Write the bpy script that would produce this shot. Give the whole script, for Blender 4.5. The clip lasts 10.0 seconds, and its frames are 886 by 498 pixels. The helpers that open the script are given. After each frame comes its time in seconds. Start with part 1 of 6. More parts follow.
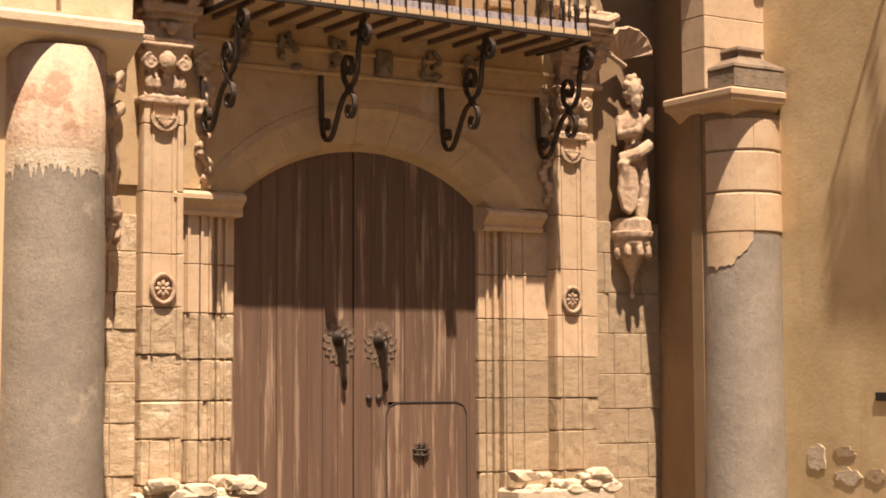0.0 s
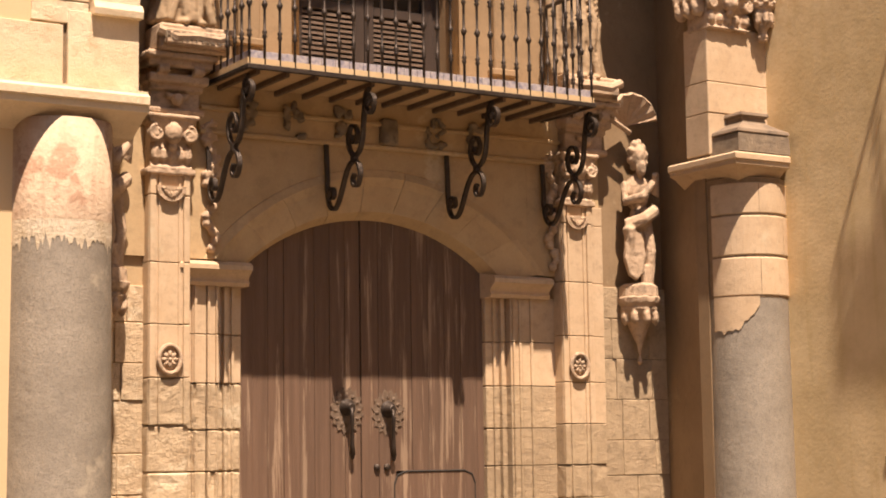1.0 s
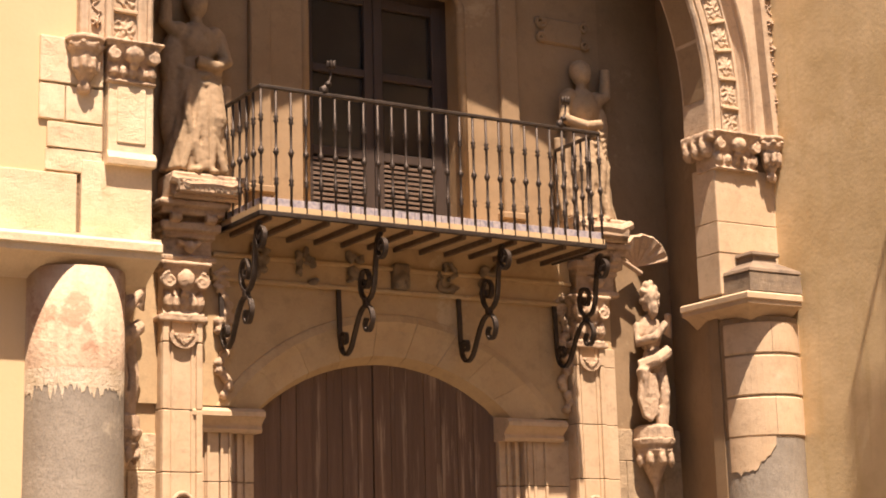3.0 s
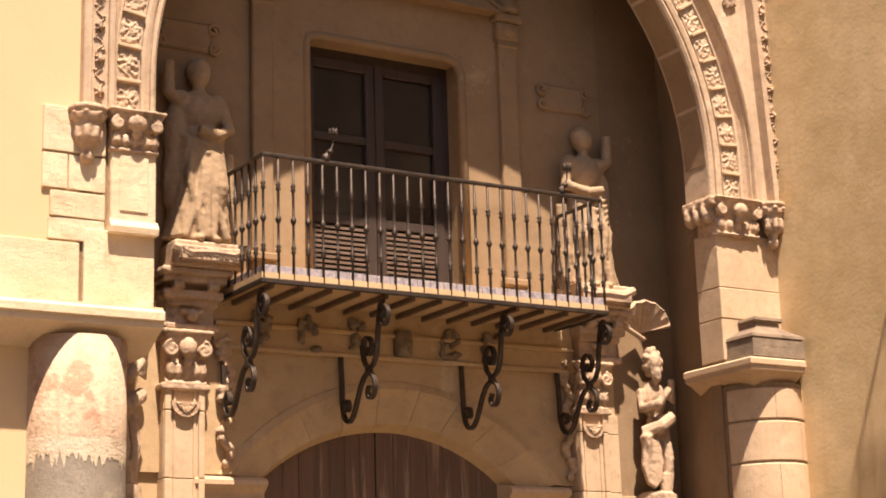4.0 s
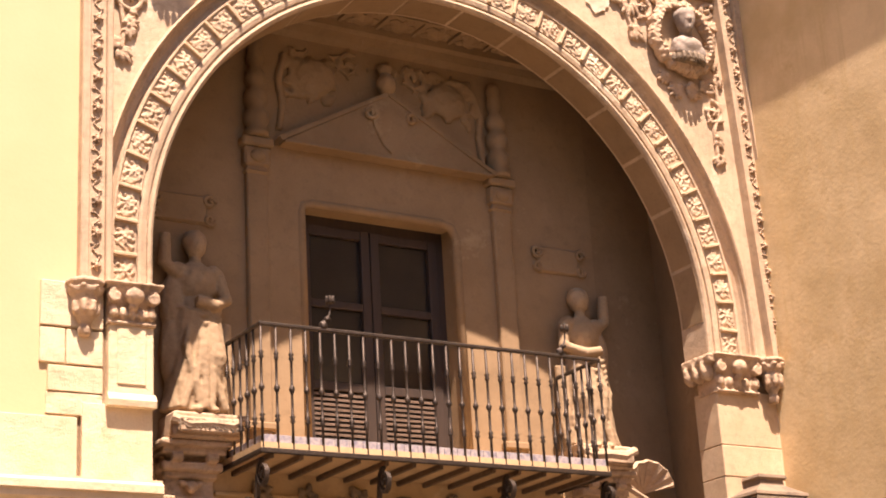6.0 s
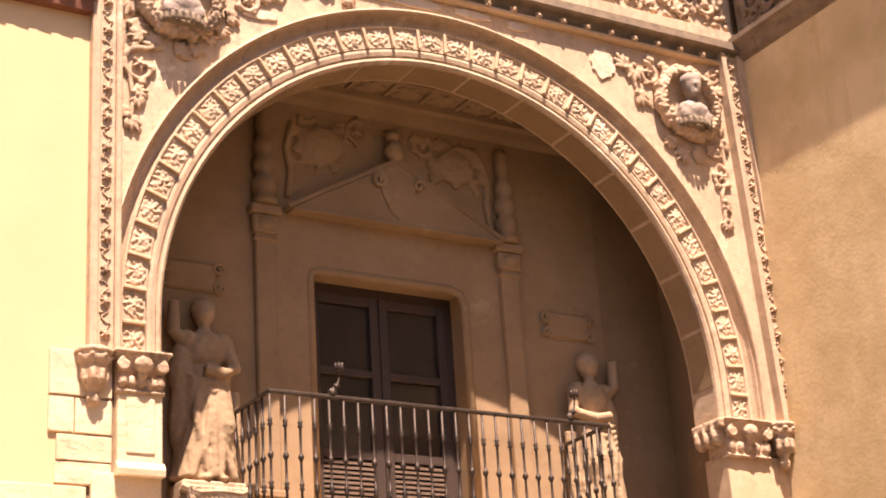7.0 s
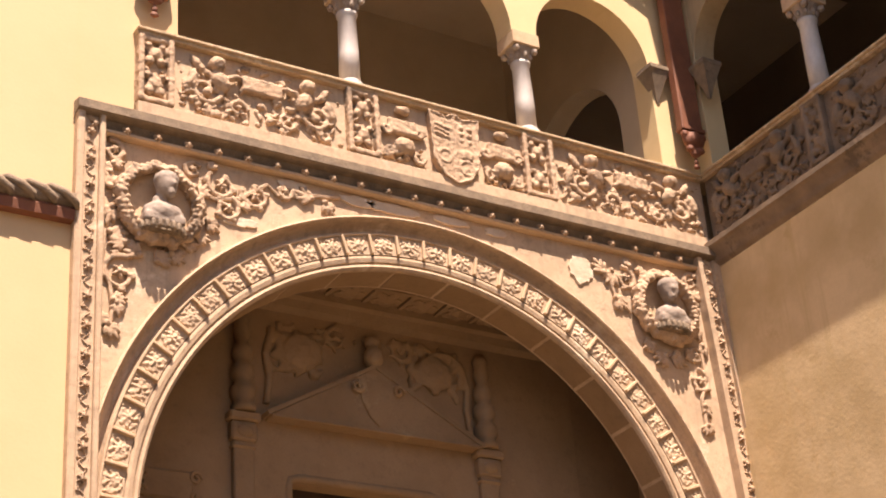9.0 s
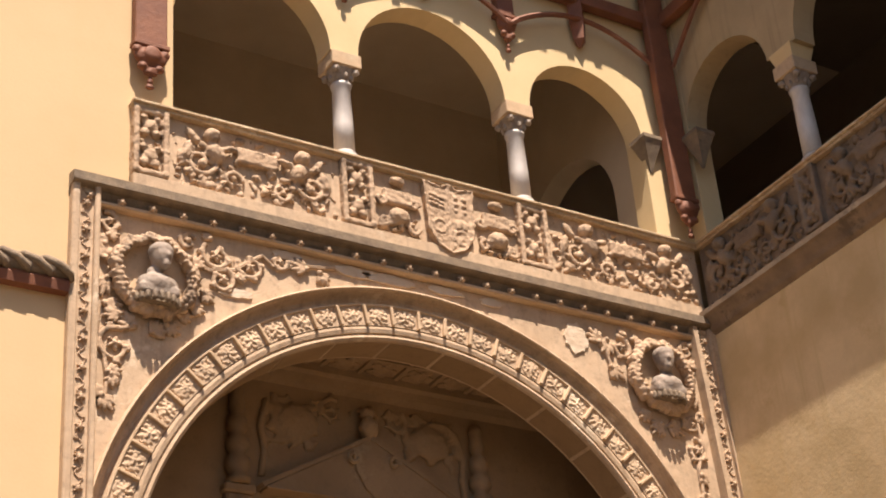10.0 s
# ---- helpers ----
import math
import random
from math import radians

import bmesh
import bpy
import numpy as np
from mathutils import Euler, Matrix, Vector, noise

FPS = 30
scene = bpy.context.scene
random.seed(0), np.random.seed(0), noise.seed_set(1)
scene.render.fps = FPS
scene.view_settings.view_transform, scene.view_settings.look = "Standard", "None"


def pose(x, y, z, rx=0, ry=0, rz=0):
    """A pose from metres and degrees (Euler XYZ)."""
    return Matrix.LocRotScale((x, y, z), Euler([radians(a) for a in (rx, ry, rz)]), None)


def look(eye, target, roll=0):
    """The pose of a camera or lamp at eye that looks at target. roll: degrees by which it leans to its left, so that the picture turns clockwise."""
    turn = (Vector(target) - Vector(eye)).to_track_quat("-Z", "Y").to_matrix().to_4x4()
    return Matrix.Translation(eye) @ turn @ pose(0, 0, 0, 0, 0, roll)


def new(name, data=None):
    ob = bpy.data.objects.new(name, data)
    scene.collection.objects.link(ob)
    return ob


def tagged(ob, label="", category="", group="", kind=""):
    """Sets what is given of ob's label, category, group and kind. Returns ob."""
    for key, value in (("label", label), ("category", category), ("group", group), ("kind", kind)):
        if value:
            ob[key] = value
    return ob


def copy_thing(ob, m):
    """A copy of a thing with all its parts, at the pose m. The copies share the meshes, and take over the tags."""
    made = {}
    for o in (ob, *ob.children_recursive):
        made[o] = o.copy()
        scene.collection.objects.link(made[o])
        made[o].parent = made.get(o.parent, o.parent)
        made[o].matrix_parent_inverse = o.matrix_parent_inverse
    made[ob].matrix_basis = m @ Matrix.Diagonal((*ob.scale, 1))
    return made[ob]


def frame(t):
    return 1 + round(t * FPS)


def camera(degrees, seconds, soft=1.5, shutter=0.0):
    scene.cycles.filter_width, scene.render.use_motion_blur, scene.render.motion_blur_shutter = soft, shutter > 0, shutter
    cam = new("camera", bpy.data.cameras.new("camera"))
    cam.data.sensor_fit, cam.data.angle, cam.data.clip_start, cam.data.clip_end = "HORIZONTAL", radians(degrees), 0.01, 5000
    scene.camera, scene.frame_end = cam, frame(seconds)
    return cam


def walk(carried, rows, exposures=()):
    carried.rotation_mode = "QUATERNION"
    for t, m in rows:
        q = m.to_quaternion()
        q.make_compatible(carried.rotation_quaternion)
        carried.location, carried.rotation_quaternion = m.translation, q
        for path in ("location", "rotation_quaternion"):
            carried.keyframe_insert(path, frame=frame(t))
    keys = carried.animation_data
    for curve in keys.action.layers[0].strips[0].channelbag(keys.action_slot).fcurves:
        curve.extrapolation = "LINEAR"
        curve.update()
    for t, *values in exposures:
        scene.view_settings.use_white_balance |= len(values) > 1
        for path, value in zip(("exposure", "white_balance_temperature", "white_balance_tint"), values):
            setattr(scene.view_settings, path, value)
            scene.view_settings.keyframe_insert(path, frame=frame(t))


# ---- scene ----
cam = camera(28.71, 10.0, soft=1.9)
EYE = 1.6
# seconds, yaw, tilt from straight down, roll; the camera stands still and turns upwards
ROWS = [
    (0.0, -32.058, 94.436, -0.232),
    (0.5, -32.043, 95.176, -0.494),
    (1.0, -31.864, 96.674, -0.81),
    (1.5, -31.582, 97.774, -0.969),
    (2.0, -31.378, 98.706, -0.933),
    (2.5, -31.454, 99.929, -1.071),
    (2.7, -31.497, 100.579, -1.28),
    (3.8, -31.563, 103.16, -1.81),
    (4.0, -31.54, 103.643, -1.777),
    (4.5, -31.619, 105.084, -2.058),
    (5.0, -31.84, 106.636, -2.221),
    (5.5, -32.03, 108.074, -2.697),
    (5.7, -32.012, 108.523, -3.02),
    (6.8, -31.712, 110.641, -3.788),
    (7.0, -31.725, 111.27, -3.743),
    (7.5, -32.234, 113.066, -3.417),
    (8.0, -32.572, 115.047, -3.452),
    (8.5, -32.78, 116.57, -4.309),
    (9.0, -33.02, 117.997, -4.626),
    (9.5, -33.195, 119.066, -4.678),
    (10.0, -33.437, 120.296, -5.096),
]
EXPOSURES = [(0.0, 0.96, 7200, 20), (2.5, 1.25, 7200, 22), (4.5, 1.28, 7050, 21), (5.5, 1.47, 7100, 25), (7.5, 1.65, 7250, 31), (8.5, 1.48, 7250, 29), (9.5, 1.2, 6950, 20), (10.0, 1.04, 6850, 18)]
walk(cam, [(t, pose(0, 0, EYE, tilt, 0, yaw) @ pose(0, 0, 0, 0, 0, roll)) for t, yaw, tilt, roll in ROWS], EXPOSURES)

# ---- light ----
SUN_WAY = Vector((0.24, 1.0, -2.35)).normalized()
elev = math.asin(-SUN_WAY.z)
world = bpy.data.worlds.new("sky")
world.use_nodes = True
scene.world = world
wn = world.node_tree
sky = wn.nodes.new("ShaderNodeTexSky")
sky.sky_type = "NISHITA"
sky.sun_disc = False
sky.sun_elevation = elev
sky.sun_rotation = math.atan2(-SUN_WAY.x, -SUN_WAY.y)
wn.links.new(sky.outputs[0], wn.nodes["Background"].inputs[0])
wn.nodes["Background"].inputs[1].default_value = 0.06
sun = new("sun", bpy.data.lights.new("sun", "SUN"))
sun.data.energy = 5.0
sun.data.angle = radians(0.55)
sun.data.color = (1.0, 0.90, 0.76)
sun.matrix_world = look((0, 0, 30), Vector((0, 0, 30)) + SUN_WAY)


# ---- materials ----
def material(name, base, second, rough=0.85, scale=3.0, grain=60.0, bump=0.25, stain=None, stain_at=0.62, metal=0.0,
             grain_mix=0.35, stretch=(1, 1, 1), per_piece=0.0, bump_dist=0.01, streak=None, pits=0.0):
    m = bpy.data.materials.new(name)
    m.use_nodes = True
    nt = m.node_tree
    N, L = nt.nodes, nt.links
    bsdf = N["Principled BSDF"]
    geo = N.new("ShaderNodeNewGeometry")
    mp = N.new("ShaderNodeMapping")
    mp.inputs["Scale"].default_value = stretch
    L.new(geo.outputs["Position"], mp.inputs["Vector"])

    def noise_tex(s, detail=5, rough_=0.6):
        t = N.new("ShaderNodeTexNoise")
        t.inputs["Scale"].default_value = s
        t.inputs["Detail"].default_value = detail
        t.inputs["Roughness"].default_value = rough_
        L.new(mp.outputs[0], t.inputs["Vector"])
        return t.outputs["Fac"]

    def ramp(src, a, b):
        r = N.new("ShaderNodeMapRange")
        r.inputs["From Min"].default_value, r.inputs["From Max"].default_value = a, b
        L.new(src, r.inputs["Value"])
        return r.outputs[0]

    def mix(fac, a, b):
        x = N.new("ShaderNodeMix")
        x.data_type = "RGBA"
        for sock, val in ((x.inputs[0], fac), (x.inputs[6], a), (x.inputs[7], b)):
            if isinstance(val, (tuple, list)):
                sock.default_value = (*val, 1) if len(val) == 3 else val
            elif isinstance(val, (int, float)):
                sock.default_value = val
            else:
                L.new(val, sock)
        return x.outputs[2]

    big = noise_tex(scale)
    fine = noise_tex(grain, 3, 0.7)
    col = mix(ramp(big, 0.35, 0.65), base, second)
    dark = tuple(c * 0.72 for c in base)
    f2 = N.new("ShaderNodeMath")
    f2.operation = "MULTIPLY"
    L.new(ramp(fine, 0.45, 0.75), f2.inputs[0])
    f2.inputs[1].default_value = grain_mix
    col = mix(f2.outputs[0], col, dark)
    if stain:
        st = noise_tex(scale * 0.55, 8, 0.72)
        col = mix(ramp(st, stain_at, stain_at + 0.06), col, stain)
    if pits:
        mid = noise_tex(scale * 5, 7, 0.75)
        f3 = N.new("ShaderNodeMath")
        f3.operation = "MULTIPLY"
        L.new(ramp(mid, 0.50, 0.72), f3.inputs[0])
        f3.inputs[1].default_value = pits
        col = mix(f3.outputs[0], col, tuple(c * 0.42 for c in base))
    if streak:
        mp2 = N.new("ShaderNodeMapping")
        mp2.inputs["Scale"].default_value = (9, 9, 0.55)
        L.new(geo.outputs["Position"], mp2.inputs["Vector"])
        t = N.new("ShaderNodeTexNoise")
        t.inputs["Scale"].default_value, t.inputs["Detail"].default_value = 1.3, 6
        L.new(mp2.outputs[0], t.inputs["Vector"])
        col = mix(ramp(t.outputs["Fac"], 0.55, 0.8), col, streak)
    if per_piece:
        info = N.new("ShaderNodeObjectInfo")
        hsv = N.new("ShaderNodeHueSaturation")
        v = N.new("ShaderNodeMapRange")
        v.inputs["To Min"].default_value, v.inputs["To Max"].default_value = 1 - per_piece, 1 + per_piece
        L.new(info.outputs["Random"], v.inputs["Value"])
        L.new(v.outputs[0], hsv.inputs["Value"])
        L.new(col, hsv.inputs["Color"])
        col = hsv.outputs[0]
    L.new(col, bsdf.inputs["Base Color"])
    bsdf.inputs["Roughness"].default_value = rough
    bsdf.inputs["Metallic"].default_value = metal
    add = N.new("ShaderNodeMath")
    add.operation = "ADD"
    mul = N.new("ShaderNodeMath")
    mul.operation = "MULTIPLY"
    mul.inputs[1].default_value = 2.0
    L.new(noise_tex(scale * 4, 6, 0.6), mul.inputs[0])
    L.new(mul.outputs[0], add.inputs[0])
    L.new(fine, add.inputs[1])
    bp = N.new("ShaderNodeBump")
    bp.inputs["Strength"].default_value = bump
    bp.inputs["Distance"].default_value = bump_dist
    L.new(add.outputs[0], bp.inputs["Height"])
    L.new(bp.outputs[0], bsdf.inputs["Normal"])
    return m


STONE = material("limestone", (0.60, 0.435, 0.28), (0.51, 0.355, 0.215), scale=2.2, stain=(0.56, 0.44, 0.29), stain_at=0.60, bump=0.3, bump_dist=0.01, per_piece=0.08, pits=0.42)
STONE_CARVED = material("carved_limestone", (0.55, 0.39, 0.26), (0.44, 0.30, 0.19), scale=4.0, stain=(0.25, 0.175, 0.115), stain_at=0.56, bump=0.55, bump_dist=0.012, pits=0.7)
# Darker copy of the limestone: the porch shade is part of its colour.
STONE_SHADE = material("inner_limestone", (0.32, 0.212, 0.117), (0.26, 0.168, 0.088), scale=1.6, bump=0.25, stain=(0.38, 0.272, 0.16), stain_at=0.62, per_piece=0.08, pits=0.35)
STONE_GOLD = material("golden_limestone", (0.56, 0.395, 0.22), (0.47, 0.32, 0.17), scale=1.6, bump=0.3, stain=(0.60, 0.46, 0.29), stain_at=0.60, per_piece=0.08, pits=0.4)
STONE_WORN = material("worn_limestone", (0.50, 0.36, 0.22), (0.57, 0.425, 0.27), scale=3.2, stain=(0.66, 0.53, 0.36), stain_at=0.56, bump=0.6, bump_dist=0.02, per_piece=0.10, pits=0.6)
STONE_LIGHT = material("sunbleached_limestone", (0.70, 0.555, 0.375), (0.63, 0.48, 0.305), scale=2.0, stain=(0.56, 0.41, 0.25), stain_at=0.60, bump=0.5, bump_dist=0.014, per_piece=0.06, pits=0.25)
STONE_PALE = material("pale_broken_stone", (0.64, 0.53, 0.39), (0.52, 0.40, 0.26), scale=6.0, bump=0.5, bump_dist=0.012)
STONE_LOWER = material("damp_lower_limestone", (0.39, 0.28, 0.17), (0.46, 0.335, 0.205), scale=2.6, stain=(0.55, 0.42, 0.27), stain_at=0.60, bump=0.55, bump_dist=0.018, per_piece=0.10, pits=0.6)
STONE_UPPER = material("weathered_upper_limestone", (0.58, 0.425, 0.285), (0.46, 0.33, 0.215), scale=1.7, stain=(0.68, 0.55, 0.40), stain_at=0.60, bump=0.45, bump_dist=0.012, per_piece=0.06, pits=0.65, streak=(0.36, 0.26, 0.175))
# Statue colour is lowered to carry the shade that falls on the figures.
STONE_STATUE = material("statue_limestone", (0.41, 0.285, 0.17), (0.33, 0.225, 0.13), scale=3.0, bump=0.35, stain=(0.30, 0.20, 0.12), stain_at=0.58, pits=0.5)
SHUTTER = material("faded_shutter_wood", (0.17, 0.11, 0.075), (0.12, 0.078, 0.052), scale=3.0, grain=40, bump=0.3, rough=0.7, stretch=(1, 1, 6))
MORTAR = material("pale_mortar", (0.68, 0.565, 0.43), (0.57, 0.43, 0.30), scale=6.0, bump=0.5, bump_dist=0.012)
STONE_DARK = material("weathered_dark_stone", (0.17, 0.125, 0.085), (0.27, 0.20, 0.13), scale=7.0, bump=0.5, stain=(0.10, 0.075, 0.05))
STONE_GRIME = material("grimy_limestone", (0.27, 0.195, 0.13), (0.17, 0.12, 0.08), scale=3.0, bump=0.5, stain=(0.13, 0.095, 0.065), stain_at=0.58)
STONE_GREY = material("grey_bust_stone", (0.40, 0.33, 0.27), (0.26, 0.20, 0.155), scale=9.0, bump=0.5, stain=(0.15, 0.115, 0.09))
JOINT = material("joint_mortar", (0.20, 0.13, 0.07), (0.28, 0.19, 0.11), scale=8.0, bump=0.5)
PLASTER_L = material("yellow_plaster", (0.625, 0.452, 0.26), (0.60, 0.428, 0.24), scale=0.9, grain=30, grain_mix=0.08, bump=0.10, rough=0.9)
PLASTER_R = material("tan_plaster", (0.73, 0.55, 0.315), (0.55, 0.395, 0.20), scale=1.1, grain=25, grain_mix=0.16, bump=0.18, bump_dist=0.014, stain=(0.57, 0.405, 0.205), stain_at=0.57, streak=(0.58, 0.42, 0.21), pits=0.07)
PLASTER_LOGGIA = material("loggia_plaster", (0.69, 0.53, 0.30), (0.63, 0.475, 0.26), scale=1.1, grain=30, grain_mix=0.1, bump=0.1)
# Loggia plaster for the wing with the eave shade mixed into its colour.
PLASTER_WING_SHADE = material("dusky_wing_plaster", (0.47, 0.35, 0.20), (0.38, 0.28, 0.155), scale=1.3, grain=30, grain_mix=0.12, bump=0.12, streak=(0.33, 0.24, 0.135))
# Toned below the outer plaster, so the colour holds the loggia's shade.
PLASTER_IN_SHADE = material("loggia_inner_plaster", (0.45, 0.365, 0.27), (0.39, 0.315, 0.23), scale=1.0, grain=30, grain_mix=0.1, bump=0.1)
GRANITE = material("grey_granite", (0.26, 0.218, 0.168), (0.34, 0.287, 0.222), scale=2.6, grain=70, grain_mix=1.0, bump=0.35, stain=(0.40, 0.335, 0.25), stain_at=0.60, rough=0.75, pits=0.35)
RENDER_PINK = material("peeling_pink_render", (0.46, 0.31, 0.205), (0.55, 0.41, 0.28), scale=5.0, grain=30, bump=0.6, stain=(0.36, 0.21, 0.13), stain_at=0.54, streak=(0.40, 0.25, 0.16))
WOOD = material("weathered_door_wood", (0.175, 0.100, 0.062), (0.125, 0.07, 0.042), scale=2.5, grain=40, grain_mix=0.6, bump=0.45, rough=0.72, stretch=(7, 7, 0.3), stain=(0.32, 0.215, 0.14), stain_at=0.545, per_piece=0.10)
WOOD_DARK = material("dark_window_wood", (0.05, 0.03, 0.02), (0.035, 0.021, 0.014), scale=3.0, grain=40, bump=0.2, rough=0.6, stretch=(6, 6, 0.5))
WOOD_RED = material("red_brown_eave_wood", (0.23, 0.085, 0.04), (0.17, 0.06, 0.03), scale=4.0, grain=40, bump=0.3, rough=0.7)
IRON = material("wrought_iron", (0.075, 0.055, 0.042), (0.045, 0.033, 0.026), scale=12.0, grain=90, bump=0.3, rough=0.5, metal=0.6)
RUST = material("rusty_iron_plate", (0.20, 0.135, 0.09), (0.13, 0.085, 0.055), scale=20.0, grain=90, bump=0.4, rough=0.7, metal=0.2)
MARBLE = material("white_marble", (0.62, 0.58, 0.54), (0.50, 0.46, 0.43), scale=5.0, grain=20, bump=0.1, rough=0.5, stretch=(1, 1, 0.4))
TILE = material("blue_white_tile", (0.46, 0.40, 0.38), (0.20, 0.19, 0.24), scale=22.0, grain=40, bump=0.1, rough=0.35)
GLASS = material("dark_pane", (0.02, 0.016, 0.014), (0.03, 0.024, 0.02), scale=2.0, bump=0.02, rough=0.12)
EARTH = material("paved_ground", (0.12, 0.098, 0.07), (0.098, 0.078, 0.058), scale=1.2, bump=0.3)
# Dark base colour stands in for the missing light in these rooms.
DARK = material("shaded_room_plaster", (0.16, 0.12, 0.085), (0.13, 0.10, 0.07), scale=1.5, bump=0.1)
ROOF = material("terracotta_tile", (0.30, 0.15, 0.085), (0.22, 0.11, 0.065), scale=3.0, bump=0.5, stretch=(3, 3, 3))
BLACK = material("vent_dark", (0.02, 0.017, 0.014), (0.03, 0.025, 0.02), scale=5.0, bump=0.1)


# ---- mesh helpers ----
def box(bm, x0, x1, y0, y1, z0, z1, bev=0.0):
    r = bmesh.ops.create_cube(bm, size=1.0)
    for v in r["verts"]:
        v.co = Vector(((x0 + x1) / 2 + v.co.x * (x1 - x0), (y0 + y1) / 2 + v.co.y * (y1 - y0), (z0 + z1) / 2 + v.co.z * (z1 - z0)))
    if bev:
        es = list({e for v in r["verts"] for e in v.link_edges})
        bmesh.ops.bevel(bm, geom=es, offset=bev, segments=1, affect="EDGES")
    return r["verts"]


def ball(bm, c, r, sub=2, turn=None):
    """An ellipsoid; r is a number or three radii."""
    rr = (r, r, r) if isinstance(r, (int, float)) else r
    m = Matrix.Translation(c) @ (turn or Matrix()) @ Matrix.Diagonal((*rr, 1))
    bmesh.ops.create_icosphere(bm, subdivisions=sub, radius=1.0, matrix=m)


def tube(bm, pts, rad, sides=8, closed=False):
    """A tube along points; rad is a number or one per point."""
    pts = [Vector(p) for p in pts]
    n = len(pts)
    rads = [rad] * n if isinstance(rad, (int, float)) else rad
    rings = []
    ref = None
    for i, p in enumerate(pts):
        a = pts[(i - 1) % n] if (closed or i) else pts[0]
        b = pts[(i + 1) % n] if (closed or i < n - 1) else pts[-1]
        d = (b - a).normalized()
        if ref is None:
            ref = d.orthogonal().normalized()
        ref = (ref - d * ref.dot(d)).normalized()
        side = d.cross(ref)
        rings.append([bm.verts.new(p + (ref * math.cos(2 * math.pi * k / sides) + side * math.sin(2 * math.pi * k / sides)) * rads[i]) for k in range(sides)])
    for i in range(n if closed else n - 1):
        A, B = rings[i], rings[(i + 1) % n]
        for k in range(sides):
            bm.faces.new((A[k], A[(k + 1) % sides], B[(k + 1) % sides], B[k]))
    if not closed:
        bm.faces.new(rings[0][::-1])
        bm.faces.new(rings[-1])


def lathe(bm, prof, c, sides=24, start=0.0, sweep=2 * math.pi):
    """Turn a profile of (radius, z) round the upright through c."""
    full = abs(sweep - 2 * math.pi) < 1e-6
    cnt = sides if full else sides + 1
    rings = [[bm.verts.new((c[0] + r * math.cos(start + sweep * k / sides), c[1] + r * math.sin(start + sweep * k / sides), c[2] + z)) for k in range(cnt)] for r, z in prof]
    for A, B in zip(rings, rings[1:]):
        for k in range(sides):
            bm.faces.new((A[k], A[(k + 1) % cnt], B[(k + 1) % cnt], B[k]))
    bm.faces.new(rings[0][::-1])
    bm.faces.new(rings[-1])


def sweep_x(bm, prof, x0, x1):
    """Push a closed profile of (y, z) along x."""
    A = [bm.verts.new((x0, y, z)) for y, z in prof]
    B = [bm.verts.new((x1, y, z)) for y, z in prof]
    n = len(prof)
    for k in range(n):
        bm.faces.new((A[k], A[(k + 1) % n], B[(k + 1) % n], B[k]))
    bm.faces.new(A[::-1])
    bm.faces.new(B)


def sweep_y(bm, prof, y0, y1):
    A = [bm.verts.new((x, y0, z)) for x, z in prof]
    B = [bm.verts.new((x, y1, z)) for x, z in prof]
    n = len(prof)
    for k in range(n):
        bm.faces.new((A[k], A[(k + 1) % n], B[(k + 1) % n], B[k]))
    bm.faces.new(A[::-1])
    bm.faces.new(B)


def plate(bm, outline, y0, y1):
    """A flat shape in the x-z plane between two depths."""
    A = [bm.verts.new((x, y0, z)) for x, z in outline]
    B = [bm.verts.new((x, y1, z)) for x, z in outline]
    n = len(outline)
    for k in range(n):
        bm.faces.new((A[k], A[(k + 1) % n], B[(k + 1) % n], B[k]))
    bm.faces.new(A[::-1])
    bm.faces.new(B)


def weather(bm, amp, seed, cuts=3):
    """Break the flat faces of a worn stone into an uneven, chipped surface."""
    bmesh.ops.subdivide_edges(bm, edges=bm.edges[:], cuts=cuts, use_grid_fill=True)
    for v in bm.verts:
        p = v.co * 5.0 + Vector((seed, seed * 0.7, 0))
        q = v.co * 17.0 + Vector((0, seed, seed))
        n1, n2 = noise.noise(p), noise.noise(q)
        chip = -min(0.0, n1 + 0.15) * 1.6
        v.co.y += amp * (chip + 0.35 * n2)
        v.co.x += amp * 0.25 * n2


def arc_strip(bm, cx, cz, prof, a0, a1, seg):
    """Sweep a closed profile of (radius, y) round an arch centre."""
    rings = []
    for i in range(seg + 1):
        a = a0 + (a1 - a0) * i / seg
        rings.append([bm.verts.new((cx + r * math.cos(a), y, cz + r * math.sin(a))) for r, y in prof])
    n = len(prof)
    for A, B in zip(rings, rings[1:]):
        for k in range(n):
            bm.faces.new((A[k], A[(k + 1) % n], B[(k + 1) % n], B[k]))
    bm.faces.new(rings[0][::-1])
    bm.faces.new(rings[-1])


def mesh_of(bm, name, mat, smooth=False):
    bmesh.ops.recalc_face_normals(bm, faces=bm.faces)
    me = bpy.data.meshes.new(name)
    bm.to_mesh(me)
    bm.free()
    me.materials.append(mat)
    if smooth:
        me.polygons.foreach_set("use_smooth", [len(p.vertices) <= 4 for p in me.polygons])
    return me


def part(name, bm, mat, parent, label="", smooth=False):
    ob = new(name, mesh_of(bm, name, mat, smooth))
    ob.parent = parent
    if label:
        tagged(ob, label)
    return ob


def solid(name, bm, mat, label, category, kind="", group="", smooth=False):
    return tagged(new(name, mesh_of(bm, name, mat, smooth)), label, category, group, kind)


def thing(name, label, category, kind="", group="", at=(0, 0, 0)):
    ob = new(name)
    ob.location = at
    ob.empty_display_size = 0.1
    return tagged(ob, label, category, group, kind)


WEAR = bpy.data.textures.new("wear", "CLOUDS")
WEAR.noise_scale = 0.05


